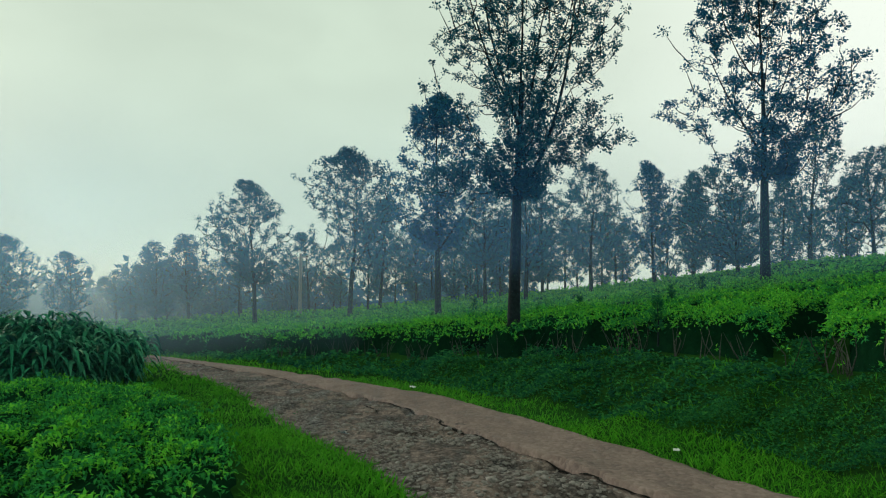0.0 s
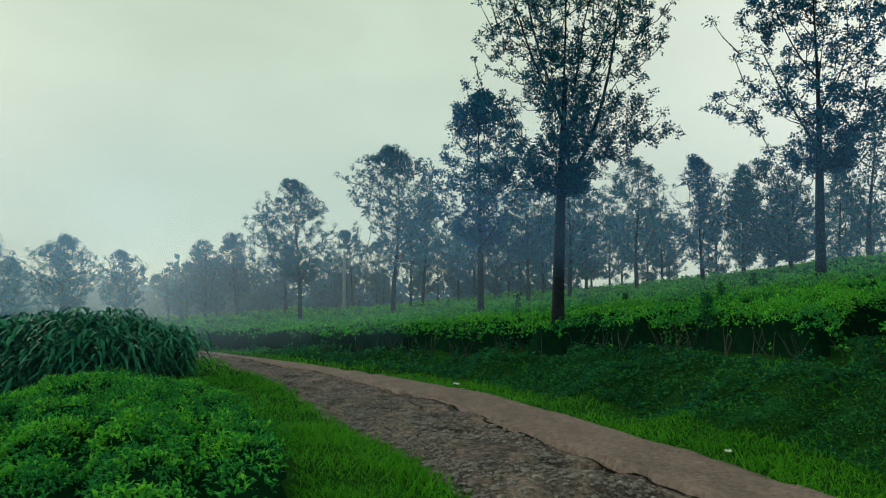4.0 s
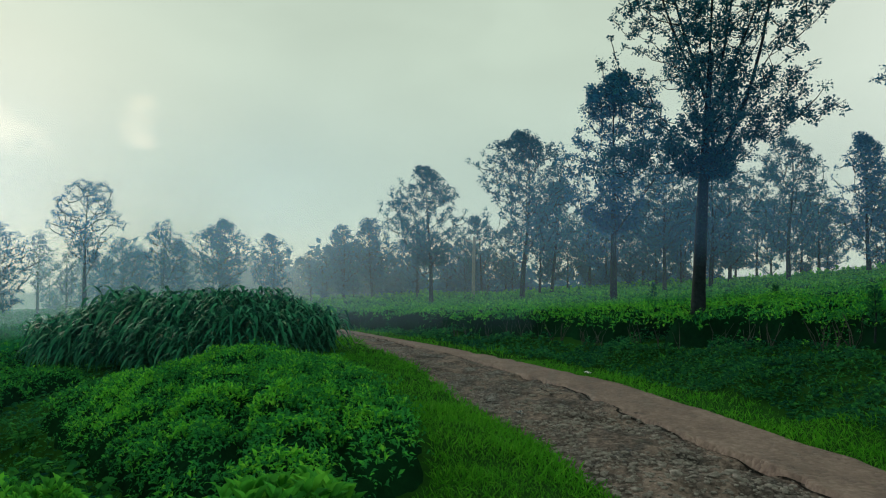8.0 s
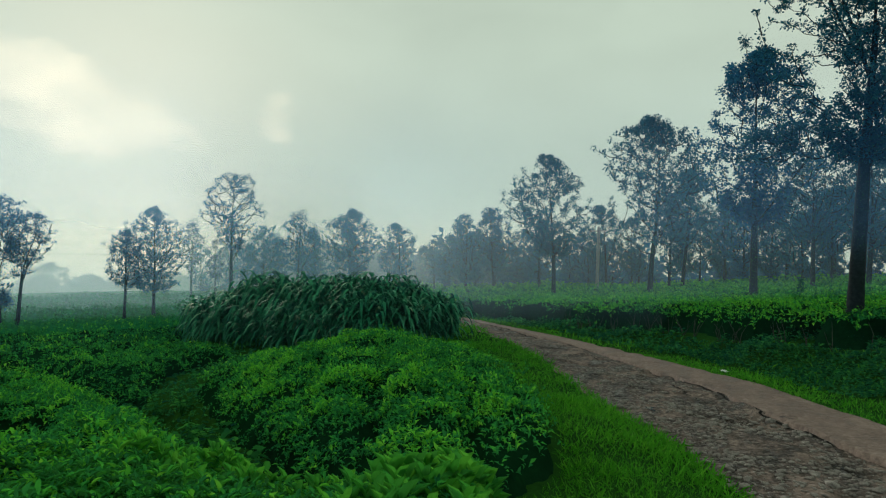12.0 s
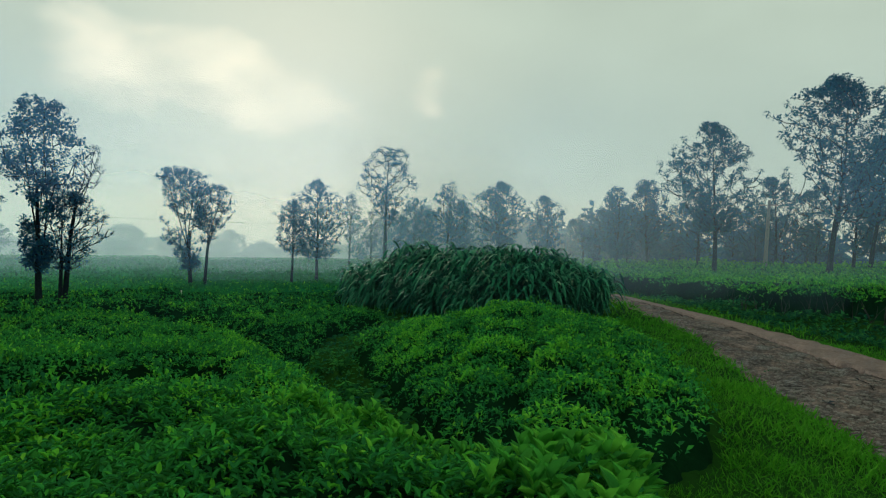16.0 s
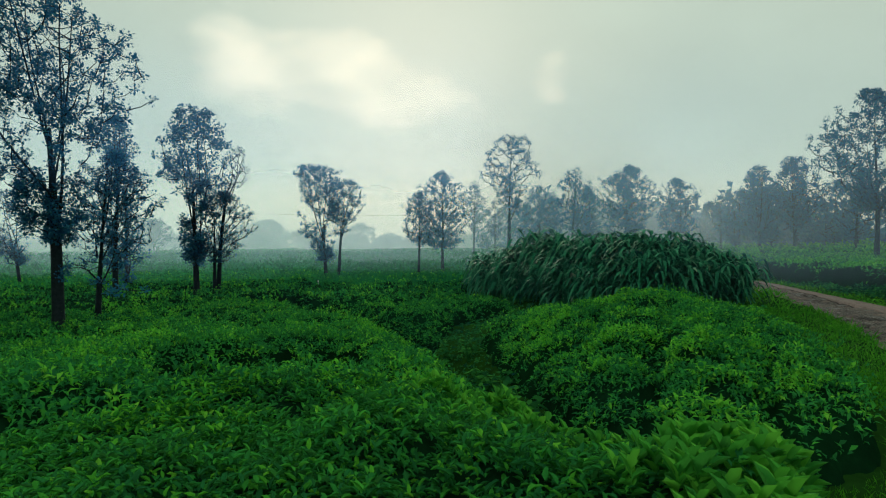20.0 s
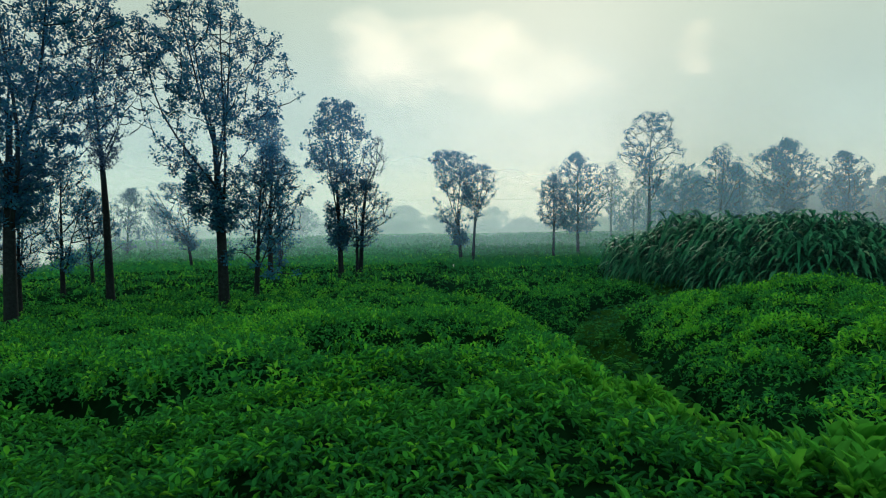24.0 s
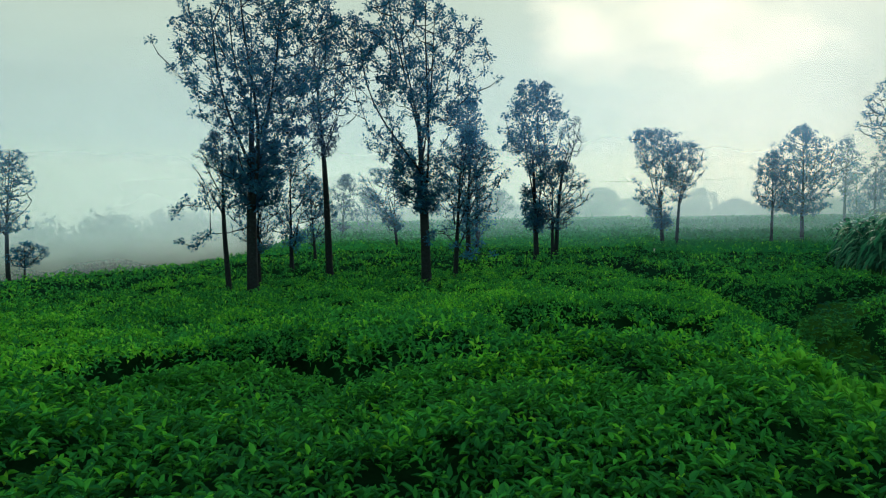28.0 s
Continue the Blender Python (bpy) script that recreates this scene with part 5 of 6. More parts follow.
tree("shade_tree", -64.3, 28.2, 0.2, -4.0, 3.8, -0.0, -0.0, 0.1, 0.1, dens=.8, style="far", pale=True, seed=125, label="distant round-crowned tree in mist, leaf colour paled as by haze")


# ---------------------------------------------------------------- far woods
def far_woods():
    g = np.random.default_rng(99)
    vs, fs, off = [], [], 0
    for k in range(300):
        deg = g.uniform(4, 128)
        az = radians(deg)
        d = g.uniform(105, 150)
        if deg > 97:
            d = g.uniform(84, 118)
        x, y, sc = from_plan(-math.sin(az) * d, math.cos(az) * d)
        zb, h, w = (-6.5, g.uniform(1.0, 2.4), g.uniform(3.5, 6)) if deg < 97 else (-14.0, g.uniform(9.0, 11.0), g.uniform(6, 10))
        zb, h, w = stretch_z(zb, sc), h * sc, w * sc
        n = 200 if deg < 97 else 700
        p = g.normal(size=(n, 3))
        p /= np.linalg.norm(p, axis=1, keepdims=True)
        p *= g.uniform(0.6, 1.1, (n, 1))
        lobe = g.normal(0, 0.2, (6, 3))[g.integers(0, 6, n)]
        c = np.array([x, y, zb + h * 0.5]) + (p * 0.78 + lobe) * np.array([w / 2, w / 2, h / 2])
        ln = g.uniform(0.7, 1.4, n) * (1.0 if deg < 97 else 1.15)
        v, f = leaf_arrays(c, p + g.normal(size=(n, 3)) * 0.6, g.normal(size=(n, 3)) + [0, 0, 0.6], ln, ln * 0.8, simple=True)
        vs.append(v)
        fs.append(f + off)
        off += len(v)
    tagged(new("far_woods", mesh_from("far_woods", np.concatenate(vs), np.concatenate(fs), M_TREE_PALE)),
           "distant belt of woodland with mist paleness in its leaf colour", "woods", kind="stuff")


far_woods()


def wood_edge():
    """The dense dark edge of the wood behind the shade trees, beyond the tea slope."""
    g = np.random.default_rng(41)
    vs, fs, off = [], [], 0
    for k in range(64):
        deg = g.uniform(-5, 44)
        d = g.uniform(70, 92)
        x, y, sc = from_plan(-math.sin(radians(deg)) * d, math.cos(radians(deg)) * d)
        w, top = g.uniform(5, 9) * sc, stretch_z(d * g.uniform(0.012, 0.050), sc)
        zb = stretch_z(-5.0, sc)
        n = 330
        p = g.normal(size=(n, 3))
        p /= np.linalg.norm(p, axis=1, keepdims=True)
        p *= g.uniform(0.3, 1.1, (n, 1))
        lobe = g.normal(0, 0.25, (7, 3))[g.integers(0, 7, n)]
        c = np.array([x, y, (zb + top) / 2]) + (p * 0.75 + lobe) * np.array([w / 2, w / 2, (top - zb) / 2])
        ln = g.uniform(0.5, 1.1, n) * sc
        v, f = leaf_arrays(c, p + g.normal(size=(n, 3)) * 0.6, g.normal(size=(n, 3)) + [0, 0, 0.6], ln, ln * 0.8, simple=True)
        vs.append(v)
        fs.append(f + off)
        off += len(v)
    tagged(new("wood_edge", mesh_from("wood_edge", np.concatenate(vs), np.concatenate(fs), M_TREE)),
           "dense haze-blue edge of a wood beyond the tea", "woods", kind="stuff")


wood_edge()


# ---------------------------------------------------------------- napier grass
NAPIER = [(-14.6, 13.0), (-13.0, 12.4), (-10.8, 13.3), (-9.0, 14.9), (-8.3, 17.2), (-8.9, 18.6), (-10.5, 19.2), (-12.5, 18.0), (-14.6, 15.2)]


def napier_patch():
    g = np.random.default_rng(5)
    stalks = []
    while len(stalks) < 850:
        x, y = g.uniform(-15, -8), g.uniform(10.5, 19.5)
        if float(poly_sd(np.array([x]), np.array([y]), NAPIER)[0]) > 0:
            stalks.append((x, y))
    st = np.array(stalks)
    sd = poly_sd(st[:, 0], st[:, 1], NAPIER)
    tall = (1.15 + 0.75 * smooth01(sd / 1.6) + g.uniform(-0.25, 0.25, len(st))) * (0.62 + 0.38 * smooth01((st[:, 1] - 10.5) / 4.5))
    placed = np.array([from_plan(px, py) for px, py in st])
    st, tall = placed[:, :2], tall * placed[:, 2]
    zb = ground_z(st[:, 0], st[:, 1])
    lean = g.normal(0, 0.16, (len(st), 2))
    paths = [(np.array([[x, y, z - 0.05], [x + l[0] * 0.4, y + l[1] * 0.4, z + h * 0.55], [x + l[0], y + l[1], z + h * 0.95]]), np.array([0.016, 0.013, 0.007]))
             for (x, y), z, h, l in zip(st, zb, tall, lean)]
    v, f = tubes(paths, 4)
    home = tagged(new("napier_grass", mesh_from("napier_grass", v, f, M_NAPIER, True)), "tall clump of blue-green fodder grass with arching leaves", "tall grass", kind="stuff")
    per = 13
    k = np.repeat(np.arange(len(st)), per)
    n = len(k)
    s = np.tile(np.linspace(0.25, 1.0, per), len(st))
    root = np.stack([st[k, 0] + lean[k, 0] * s, st[k, 1] + lean[k, 1] * s, zb[k] + tall[k] * s * 0.95], 1)
    a = g.uniform(0, 2 * np.pi, n)
    big = placed[k, 2]
    L = g.uniform(0.4, 0.78, n) * (0.8 + 0.3 * s) * big
    out = np.stack([np.cos(a), np.sin(a), np.zeros(n)], 1)
    side = np.stack([-np.sin(a), np.cos(a), np.zeros(n)], 1)
    lift, fall = g.uniform(0.7, 1.35, n), g.uniform(0.9, 1.7, n)
    rows, q = [], np.linspace(0, 1, 6)
    for qq, wd in zip(q, (0.018, 0.036, 0.040, 0.034, 0.022, 0.002)):
        c = root + out * (L * qq * 0.85)[:, None] + np.array([0, 0, 1.0]) * (L * (lift * qq - fall * qq * qq))[:, None]
        rows += [c + side * (wd * 1.15 * big)[:, None], c - side * (wd * 1.15 * big)[:, None]]
    V = np.stack(rows, 1).reshape(-1, 3)
    b = np.arange(n)[:, None] * 12
    F = np.concatenate([b + np.array([[i, i + 1, i + 3, i + 2]]) for i in (0, 2, 4, 6, 8)])
    tagged(part_mesh("blades", mesh_from("blades", V, F, M_NAPIER, True), home), kind="stuff")


napier_patch()


# ---------------------------------------------------------------- grass, bank plants
def grass():
    vs, fs, off = [], [], 0
    ws, gs, woff = [], [], 0
    for r0, r1, dens, size in ((1.5, 6, 1200, 0.085), (6, 10, 800, 0.10), (10, 18, 280, 0.13), (18, 34, 60, 0.18)):
        x, y = scatter(r0, r1, dens, -42, 60, over=1.0)
        h, _ = tea_height(x, y)
        dr, dl = road_sides(x, y)
        open_ground = (h < 0.12) & (np.maximum(dr, dl) > -0.12) | ((h < 0.12) & (dl > -0.55) & (vnoise(x * 1.1, y * 1.1, 81) > 0.7))
        lawn = open_ground & (((dr < 0.9) & (dr > -0.3)) | ((dl > -0.5) & (dl < 2.6) & (dr < 0) & (x > -1.6 - 0.55 * np.maximum(y - 4, 0))))
        keep = lawn | (open_ground & (rng.uniform(0, 1, len(x)) < 0.16) & ((dr > 0) | (dl < 1.0)))
        xs, ys = x[keep], y[keep]
        n = len(xs)
        root = np.stack([xs, ys, ground_z(xs, ys) - 0.01], 1)
        way = np.stack([rng.normal(0, 0.8, n), rng.normal(0, 0.8, n), np.ones(n)], 1)
        ln = size * rng.uniform(0.5, 1.5, n) * (0.4 + 1.0 * vnoise(xs * 1.7, ys * 1.7, 82))
        v, f = leaf_arrays(root, way, rng.normal(size=(n, 3)), ln, np.maximum(ln * 0.10, r1 * 0.0008), droop=0.3, fold=0.0, simple=True)
        vs.append(v), fs.append(f + off)
        off += len(v)
        bank = open_ground & ~lawn & ((dr > 0) | (rng.uniform(0, 1, len(x)) < 0.25))
        xb, yb = x[bank], y[bank]
        n = len(xb)
        per = 3
        xb, yb = np.repeat(xb, per) + rng.normal(0, 0.03, n * per), np.repeat(yb, per) + rng.normal(0, 0.03, n * per)
        n *= per
        tuft = 0.34 * smooth01((vnoise(xb * 1.4, yb * 1.4, 83) - 0.3) * 1.6) * smooth01(vnoise(xb * 4.5, yb * 4.5, 84) * 1.5)
        root = np.stack([xb, yb, ground_z(xb, yb) + tuft * rng.uniform(0.2, 1.0, n)], 1)
        way = np.stack([rng.normal(0, 1, n), rng.normal(0, 1, n), rng.uniform(-0.1, 0.9, n)], 1)
        ln = np.maximum(0.035, r1 * 0.0040) * rng.uniform(0.6, 1.4, n)
        v, f = leaf_arrays(root, way, np.array([[0.05, 0.02, 1.0]]) + rng.normal(0, 0.3, (n, 3)), ln, ln * 0.6, simple=True)
        ws.append(v), gs.append(f + woff)
        woff += len(v)
    tagged(new("verge_grass", mesh_from("verge_grass", np.concatenate(vs), np.concatenate(fs), M_GRASSLEAF)), "short bright green grass along the road", "grass", kind="stuff")
    tagged(new("bank_weeds", mesh_from("bank_weeds", np.concatenate(ws), np.concatenate(gs), M_WEED)), "tangled low weeds covering the road bank", "weeds", kind="stuff")


grass()


# ---------------------------------------------------------------- poles, small things
def utility_pole(x, y, height):
    zb = float(ground_z(x, y))
    home = tagged(new("utility_pole"), "pale weathered utility pole among the trees", "pole", group="utility poles")
    home.location = (x, y, zb)
    v, f = tubes([(np.array([[0, 0, -0.2], [0, 0, height * 0.5], [0, 0, height]]), np.array([0.16, 0.14, 0.11]))], 10)
    part_mesh("pole", mesh_from("pole", v, f, M_POLE, True), home)
    v, f = tubes([(np.array([[-0.7, 0, height - 0.4], [0, 0, height - 0.4], [0.7, 0, height - 0.4]]), np.array([0.06, 0.06, 0.06]))], 6)
    part_mesh("crossarm", mesh_from("crossarm", v, f, M_POLE), home)


utility_pole(-12.53, 55.61, 6.2)
utility_pole(-30.03, 51.95, 4.1)


# ---------------------------------------------------------------- mist
def haze_veil_material(name, tint, dens, fade, high, west, low):
    """A veil standing in for haze: mostly clear, the rest scatters skylight with the haze tint put into its colour. It
    thins out between the slopes fade and high, as seen from the eye, and towards +x by the share west.
    """
    m, t = tree_nodes(name)
    geo = nd(t, "ShaderNodeNewGeometry")
    sp = nd(t, "ShaderNodeSeparateXYZ")
    t.links.new(geo.outputs["Position"], sp.inputs[0])

    def calc(op, a, b):
        mu = nd(t, "ShaderNodeMath")
        mu.operation = op
        for i, v in enumerate((a, b)):
            if isinstance(v, (int, float)):
                mu.inputs[i].default_value = v
            else:
                t.links.new(v, mu.inputs[i])
        return mu.outputs[0]

    def span(src, a, b, lo, hi):
        mr = nd(t, "ShaderNodeMapRange")
        mr.interpolation_type = "SMOOTHSTEP"
        t.links.new(src, mr.inputs["Value"])
        for k, v in (("From Min", a), ("From Max", b), ("To Min", lo), ("To Max", hi)):
            mr.inputs[k].default_value = v
        return mr.outputs[0]

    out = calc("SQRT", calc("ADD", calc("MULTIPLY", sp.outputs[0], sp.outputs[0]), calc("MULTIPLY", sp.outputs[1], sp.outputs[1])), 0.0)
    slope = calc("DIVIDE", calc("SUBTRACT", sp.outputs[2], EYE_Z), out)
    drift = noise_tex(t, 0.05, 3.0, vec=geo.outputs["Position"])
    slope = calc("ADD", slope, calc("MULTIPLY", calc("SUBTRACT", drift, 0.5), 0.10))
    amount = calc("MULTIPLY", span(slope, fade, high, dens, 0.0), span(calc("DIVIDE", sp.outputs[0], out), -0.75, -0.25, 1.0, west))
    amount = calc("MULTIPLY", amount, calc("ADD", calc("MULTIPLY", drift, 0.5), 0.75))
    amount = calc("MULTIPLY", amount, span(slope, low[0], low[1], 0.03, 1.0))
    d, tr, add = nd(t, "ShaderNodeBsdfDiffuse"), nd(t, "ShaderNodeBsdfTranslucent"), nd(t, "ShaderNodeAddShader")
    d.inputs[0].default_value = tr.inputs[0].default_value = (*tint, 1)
    t.links.new(d.outputs[0], add.inputs[0])
    t.links.new(tr.outputs[0], add.inputs[1])
    mx = nd(t, "ShaderNodeMixShader")
    t.links.new(amount, mx.inputs[0])
    t.links.new(nd(t, "ShaderNodeBsdfTransparent").outputs[0], mx.inputs[1])
    t.links.new(add.outputs[0], mx.inputs[2])
    t.links.new(mx.outputs[0], nd(t, "ShaderNodeOutputMaterial").inputs[0])
    return m


def haze_veil(radius, tint, dens, fade, high, west=1.0, low=(-0.10, -0.03)):
    """An added sheet that stands in for haze, set round the camera at that radius on the plan."""
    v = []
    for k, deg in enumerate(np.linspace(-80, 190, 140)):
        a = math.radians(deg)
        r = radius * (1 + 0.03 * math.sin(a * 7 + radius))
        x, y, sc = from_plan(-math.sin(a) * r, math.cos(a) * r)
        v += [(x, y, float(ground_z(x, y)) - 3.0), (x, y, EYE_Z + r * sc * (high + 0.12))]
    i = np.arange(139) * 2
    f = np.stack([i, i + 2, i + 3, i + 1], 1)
    ob = tagged(new("haze_veil", mesh_from("haze_veil", np.array(v), f, haze_veil_material("mist", tint, dens, fade, high, west, low), True)),
                "thin sheet standing in for haze, tinted by its distance", "mist", kind="stuff")
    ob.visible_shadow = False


# haze put into the veil colours: bluer when near, greyer and denser when far
haze_veil(9.7, (0.10, 0.34, 0.84), 0.05, 0.14, 0.42, 0.9, (0.0, 0.07))
haze_veil(15.2, (0.30, 0.48, 0.76), 0.08, 0.10, 0.34, 0.25, (0.0, 0.06))
haze_veil(20.5, (0.30, 0.49, 0.76), 0.09, 0.10, 0.32, 0.45, (-0.12, -0.05))
haze_veil(25.0, (0.40, 0.56, 0.72), 0.12, 0.08, 0.26, 0.35, (-0.13, -0.06))
haze_veil(34, (0.46, 0.58, 0.68), 0.16, 0.05, 0.22, 0.2, (-0.13, -0.06))
haze_veil(52, (0.60, 0.67, 0.68), 0.20, 0.0, 0.15, 0.12, (-0.14, -0.06))
haze_veil(64, (0.66, 0.71, 0.71), 0.36, -0.01, 0.09, 0.12, (-0.16, -0.08))


# ---------------------------------------------------------------- stones on the road
def stone_mesh(seed):
    g = np.random.default_rng(seed)
    bm = bmesh.new()
    bmesh.ops.create_icosphere(bm, subdivisions=1, radius=1.0)
    for v in bm.verts:
        v.co = Vector((v.co.x * g.uniform(0.75, 1.2), v.co.y * g.uniform(0.6, 1.0), v.co.z * g.uniform(0.3, 0.6)))
    me = bpy.data.meshes.new("stone")
    bm.to_mesh(me)
    bm.free()
    me.materials.append(M_STONE)
    return me


def stones():
    g = np.random.default_rng(3)
    shapes = [stone_mesh(k) for k in range(8)]
    road = bpy.data.objects["road"]
    n = 0
    vs, fs, off = [], [], 0
    tri = np.array([[p.vertices[0], p.vertices[1], p.vertices[2]] for p in shapes[0].polygons])
    co = [np.array([v.co for v in m.vertices]) for m in shapes]
    for k in range(5200):
        y = g.uniform(4.5, 20) if k % 3 else g.uniform(4.5, 10)
        l, r = float(np.interp(y, ROAD_Y, ROAD_L)), float(slab_left(np.array([y]))[0])
        s = g.beta(1.1, 1.3)
        x = l + 0.05 + (r - l - 0.05) * s
        if vnoise(np.array([x * 0.9]), np.array([y * 0.9]), 71)[0] < 0.42 and s > 0.2:
            continue
        size = g.gamma(1.6, 0.0105) + 0.005
        z = float(road_z(y)) + float(worn_height(np.array([x]), np.array([y]), np.array([max(s, 0.15)]))[0])
        if n < 280 and size > 0.021 and y < 13:
            ob = new("stone", shapes[k % 8])
            ob.parent = road
            ob.matrix_basis = pose(x, y, z + size * 0.15, g.uniform(-15, 15), g.uniform(-15, 15), g.uniform(0, 360)) @ Matrix.Diagonal((size, size, size, 1))
            n += 1
        else:
            a = g.uniform(0, 6.28)
            m = np.array([[math.cos(a), -math.sin(a), 0], [math.sin(a), math.cos(a), 0], [0, 0, 1]])
            v = co[0] @ m.T * size + [x, y, z + size * 0.15]
            vs.append(v), fs.append(tri + off)
            off += len(v)
    tagged(part_mesh("gravel", mesh_from("gravel", np.concatenate(vs), np.concatenate(fs), M_STONE), road), kind="stuff")


stones()


# ---------------------------------------------------------------- plants in the drain
def broad_weed(x, y, size, seed):
    """A soft broad-leaved weed."""
    g = np.random.default_rng(seed)
    zb = float(ground_z(x, y))
    home = tagged(new("broad_leaved_weed"), "soft broad-leaved green weed in the drain between tea beds", "weed", group="weeds in the drain")
    home.location = (x, y, zb - 0.02)
    stems, base, way = [], [], []
    for k in range(9):
        a = k * 2.4 + g.uniform(-0.3, 0.3)
        h, out = size * g.uniform(0.45, 1.0), size * g.uniform(0.15, 0.5)
        end = np.array([math.cos(a) * out, math.sin(a) * out, h])
        stems.append((np.stack([[0, 0, 0], end * [0.35, 0.35, 0.6], end]), np.array([0.008, 0.006, 0.003])))
        for j in range(4):
            b = end * (1 - 0.16 * j)
            base.append(b)
            way.append([math.cos(a + g.uniform(-1.4, 1.4)), math.sin(a + g.uniform(-1.4, 1.4)), g.uniform(-0.5, 0.9)])
    v, f = tubes(stems, 5)
    tagged(part_mesh("stems", mesh_from("stems", v, f, M_WEED, True), home), kind="stuff")
    n = len(base)
    ln = g.uniform(0.09, 0.17, n)
    v, f = leaf_arrays(np.array(base), np.array(way), np.tile([0.01, 0.02, 1.0], (n, 1)), ln, ln * 0.75, droop=0.3, fold=-0.05)
    part_mesh("leaves", mesh_from("leaves", v, f, M_WEED, True), home)


def drain_plants():
    g = np.random.default_rng(17)
    for k, (s, side) in enumerate(zip(np.linspace(0.12, 0.98, 100), np.tile([-0.35, 0.3, 0.0, 0.55, 0.15], 20))):
        t = s * (len(DITCH) - 1)
        i = min(int(t), len(DITCH) - 2)
        (ax, ay), (bx, by) = DITCH[i], DITCH[i + 1]
        x, y, _ = from_plan(ax + (bx - ax) * (t - i) + g.normal(0, 0.08), ay + (by - ay) * (t - i) + side * 0.8 + g.normal(0, 0.08))
        broad_weed(x, y, g.uniform(0.35, 0.65), k + 300)
    broad_weed(-4.15, 3.75, 0.95, 401)
    broad_weed(-4.45, 4.05, 0.9, 402)
    broad_weed(-3.85, 3.85, 0.75, 403)


drain_plants()


# ---------------------------------------------------------------- stems under the front row of the slope
def slope_stems():
    g = np.random.default_rng(23)
    stems_of = {}
    for y in np.arange(5.2, 24, 0.62):
        r = float(np.interp(y, ROAD_Y, ROAD_R))
        for tries in range(2):
            yy = y + g.uniform(-0.2, 0.2)
            x = r
            xs = np.arange(r + 1.5, r + 5.5, 0.06)
            sd = right_bed_sd(xs, np.full(xs.shape, yy))
            ins = np.nonzero(sd > 0.05)[0]
            if not len(ins):
                continue
            x = float(xs[ins[0]]) + g.uniform(0.0, 0.12)
            z = float(ground_z(x, yy))
            key = int(bush_keys(np.array([x]), np.array([yy]), np.array([3]))[0])
            paths = stems_of.setdefault(key, [])
            for k in range(2 + tries):
                a, out = g.uniform(0, 6.28), g.uniform(0.12, 0.36)
                end = np.array([x + math.cos(a) * out, yy + math.sin(a) * out, z + g.uniform(0.4, 0.62)])
                mid = np.array([x, yy, z]) * 0.5 + end * 0.5 + g.normal(0, 0.04, 3)
                paths.append((np.stack([[x + g.normal(0, 0.03), yy + g.normal(0, 0.03), z - 0.05], mid, end]), np.array([0.012, 0.008, 0.004])))
    for key, paths in stems_of.items():
        v, f = tubes(paths, 5)
        tagged(part_mesh("woody_base", mesh_from("woody_base", v, f, M_STEM, True), tea_owner(key, 3), "pale lichened tea stems under the canopy"), kind="stuff")


slope_stems()


# ---------------------------------------------------------------- saplings standing above the clipped tea
def sapling(x, y, height, seed):
    g = np.random.default_rng(seed)
    zb = float(canopy_z(x, y)) - 0.35
    home = tagged(new("sapling"), "dark slender unclipped sapling rising from the tea", "sapling", group="saplings in the tea")
    home.location = (x, y, zb)
    h = height + 0.35
    v, f = tubes([(np.array([[0, 0, 0], [0.02, 0, h * 0.5], [0, 0.02, h]]), np.array([0.018, 0.013, 0.005]))], 6)
    part_mesh("stem", mesh_from("stem", v, f, M_BARK, True), home)
    n = 170
    u = g.uniform(0.25, 1.0, n)
    a = g.uniform(0, 6.28, n)
    rad = 0.17 * (1.15 - u) * g.uniform(0.2, 1.0, n)
    base = np.stack([np.cos(a) * rad, np.sin(a) * rad, u * h], 1)
    way = np.stack([np.cos(a), np.sin(a), g.uniform(0.3, 1.4, n)], 1)
    ln = g.uniform(0.06, 0.12, n)
    v, f = leaf_arrays(base, way, np.tile([0.01, 0.02, 1.0], (n, 1)), ln, ln * 0.4, simple=True)
    tagged(part_mesh("foliage", mesh_from("foliage", v, f, M_WEED), home), kind="stuff")


sapling(3.95, 11.7, 0.55, 1)
sapling(6.3, 17.5, 0.45, 2)
sapling(4.2, 19.5, 0.4, 3)
sapling(9.0, 22.0, 0.5, 4)
sapling(1.2, 24.0, 0.5, 5)


# ---------------------------------------------------------------- scraps, puddle, marker, wire
def scrap(name, x, y, size, material, label, seed, lift=0.02):
    g = np.random.default_rng(seed)
    bm = bmesh.new()
    bmesh.ops.create_grid(bm, x_segments=5, y_segments=4, size=size)
    for v in bm.verts:
        v.co.z = g.uniform(0, size * 0.7)
        v.co.x *= g.uniform(0.7, 1.3)
    bmesh.ops.solidify(bm, geom=bm.faces[:], thickness=0.004)
    me = bpy.data.meshes.new(name)
    bm.to_mesh(me)
    bm.free()
    me.materials.append(material)
    ob = tagged(new(name, me), label, "litter")
    dr, dl = road_sides(np.array([x]), np.array([y]))
    on_road = dr[0] < 0 and dl[0] < 0
    ob.location = (x, y, (float(road_z(y)) + 0.01 if on_road else float(ground_z(x, y))) + lift)
    ob.rotation_euler = (0, 0, g.uniform(0, 6))


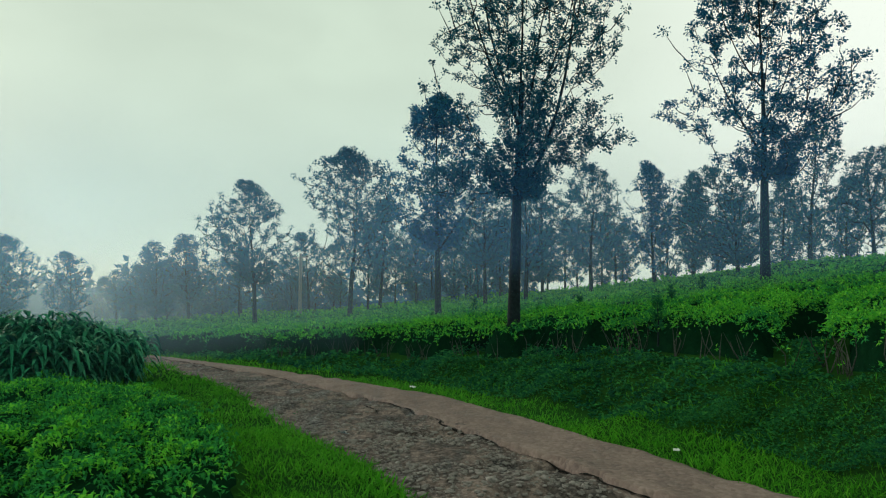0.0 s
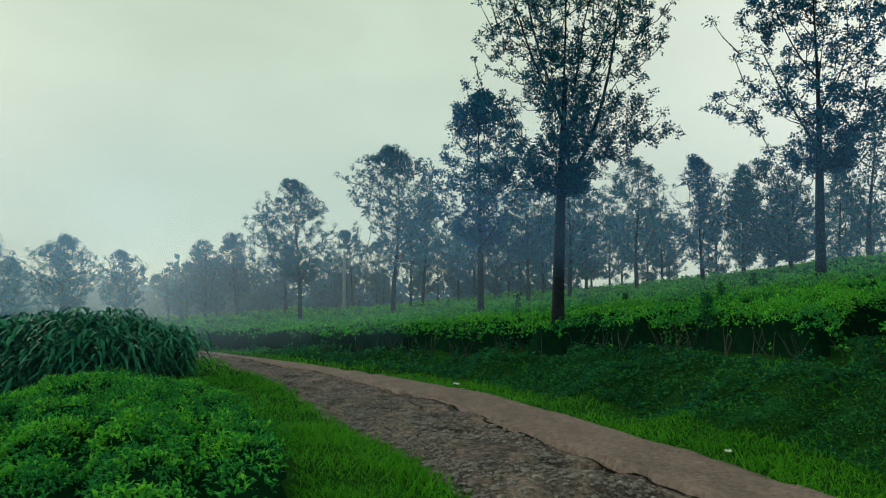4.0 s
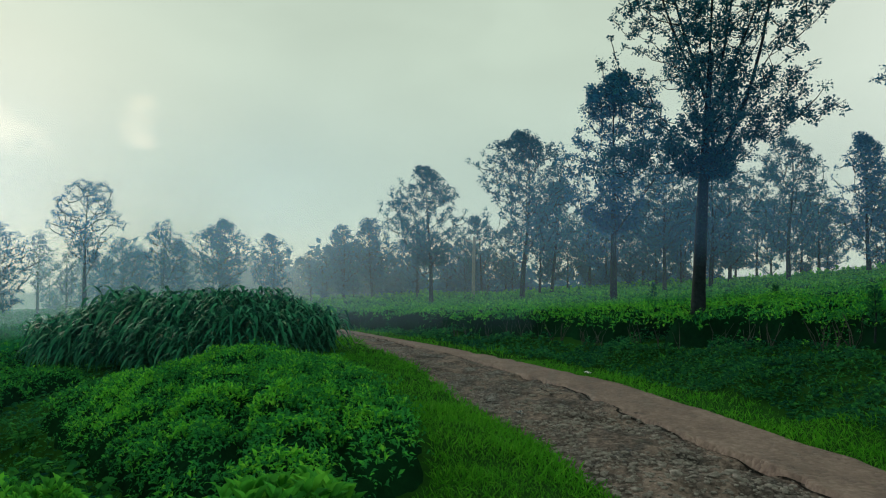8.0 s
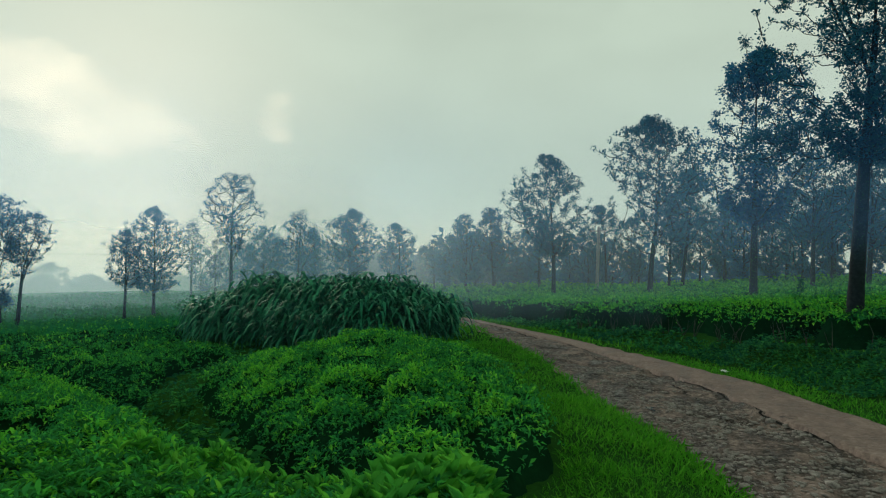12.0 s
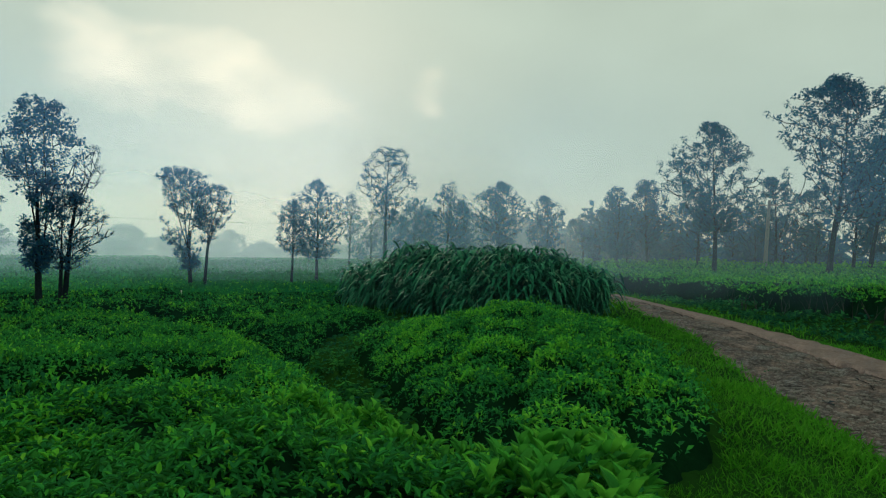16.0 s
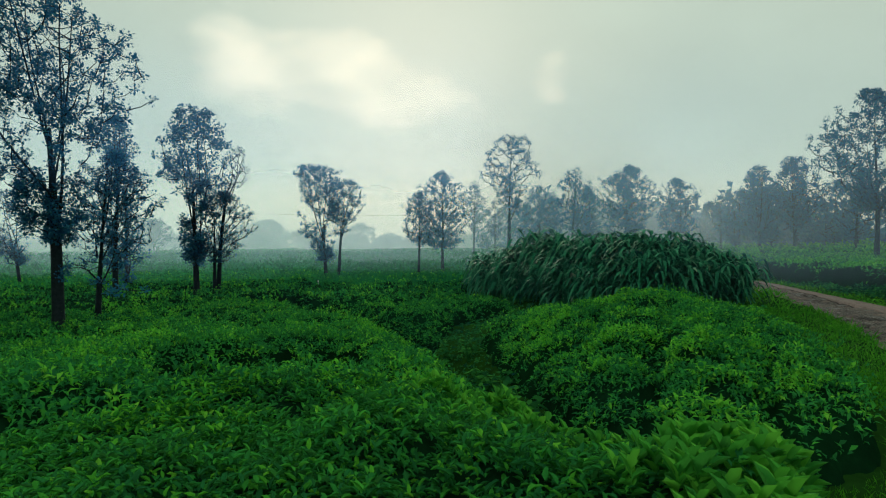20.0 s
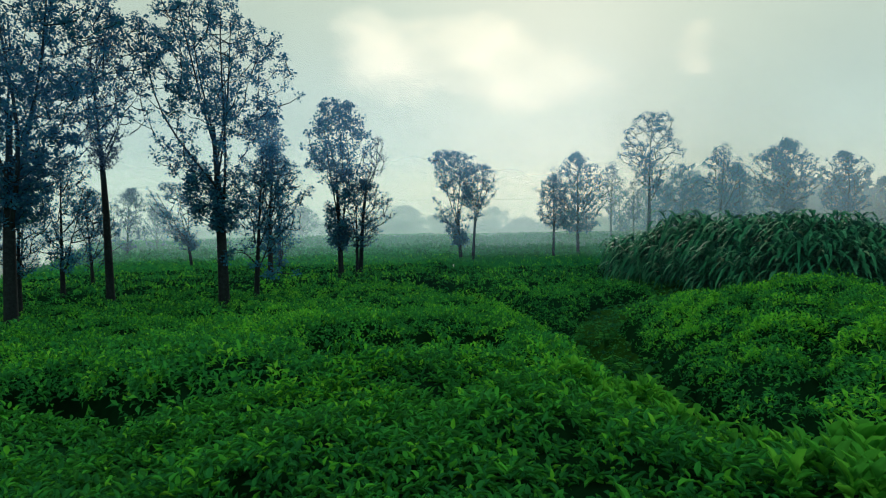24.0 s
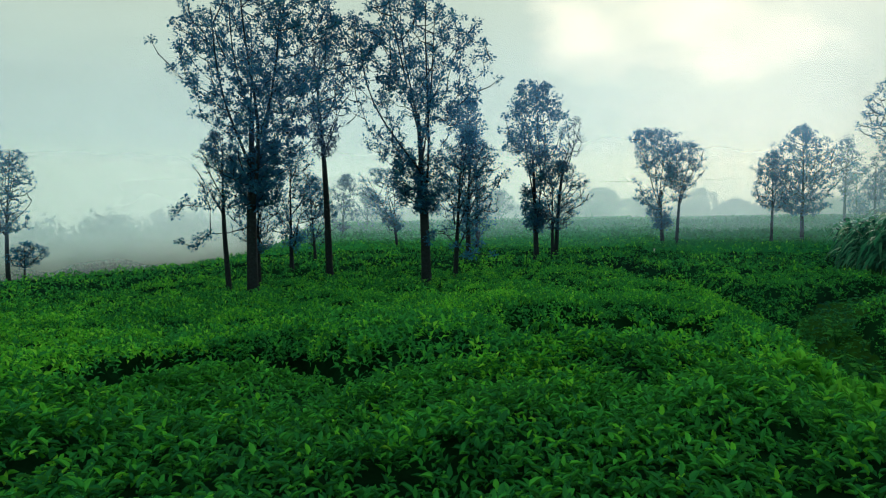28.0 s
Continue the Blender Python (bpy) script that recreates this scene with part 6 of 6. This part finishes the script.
scrap("plastic_scrap", 1.06, 6.62, 0.04, M_RED, "crumpled red plastic scrap lying on the stony road", 1)
scrap("paper_scrap", 2.85, 7.85, 0.035, M_WHITE, "crumpled white paper scrap in the verge grass", 2, 0.04)
scrap("paper_scrap", -0.70, 14.95, 0.07, M_WHITE, "small white paper scrap in the verge grass", 3, 0.05)


def puddle(x, y, rx, ry, turn):
    n = 28
    a = np.linspace(0, 2 * np.pi, n, endpoint=False)
    rad = 1 + 0.25 * np.sin(a * 3 + x) + 0.12 * np.sin(a * 5 + y)
    u, v = np.cos(a) * rx * rad, np.sin(a) * ry * rad
    c, s = math.cos(turn), math.sin(turn)
    bm = bmesh.new()
    bm.faces.new([bm.verts.new((x + p * c - q * s, y + p * s + q * c, float(road_z(y)) + 0.018)) for p, q in zip(u, v)])
    me = bpy.data.meshes.new("puddle")
    bm.to_mesh(me)
    bm.free()
    me.materials.append(M_WATER)
    tagged(new("puddle", me), "small shallow rain puddle in a pothole", "puddle", kind="structure")


puddle(-0.15, 6.95, 0.22, 0.10, 0.4)
puddle(-1.35, 9.3, 0.25, 0.08, 2.2)


def marker_post(x, y, height):
    x, y, _ = from_plan(x, y)
    zb = float(canopy_z(x, y)) - 0.6
    home = tagged(new("marker_post"), "short white-painted marker post standing in the tea", "post")
    home.location = (x, y, zb)
    v, f = tubes([(np.array([[0, 0, 0], [0, 0, height * 0.5], [0, 0, height]]), np.array([0.032, 0.032, 0.03]))], 8)
    part_mesh("shaft", mesh_from("shaft", v, f, M_WHITE), home)
    v, f = tubes([(np.array([[0, 0, height], [0, 0, height + 0.03], [0, 0, height + 0.04]]), np.array([0.036, 0.036, 0.004]))], 8)
    part_mesh("cap", mesh_from("cap", v, f, M_WHITE), home)


marker_post(-17.84, 9.45, 0.74)


def overhead_wire(a, b, sag):
    q = np.linspace(0, 1, 24)[:, None]
    pts = np.array(a) * (1 - q) + np.array(b) * q
    pts[:, 2:] -= sag * 4 * q * (1 - q)
    v, f = tubes([(pts, np.full(24, 0.022))], 5)
    tagged(new("overhead_wire", mesh_from("overhead_wire", v, f, M_BARK, True)), "thin dark overhead wire crossing the misty field", "wire")


overhead_wire((-96.0, 33.0, 0.4), (-62.0, 78.0, 1.5), 0.5)
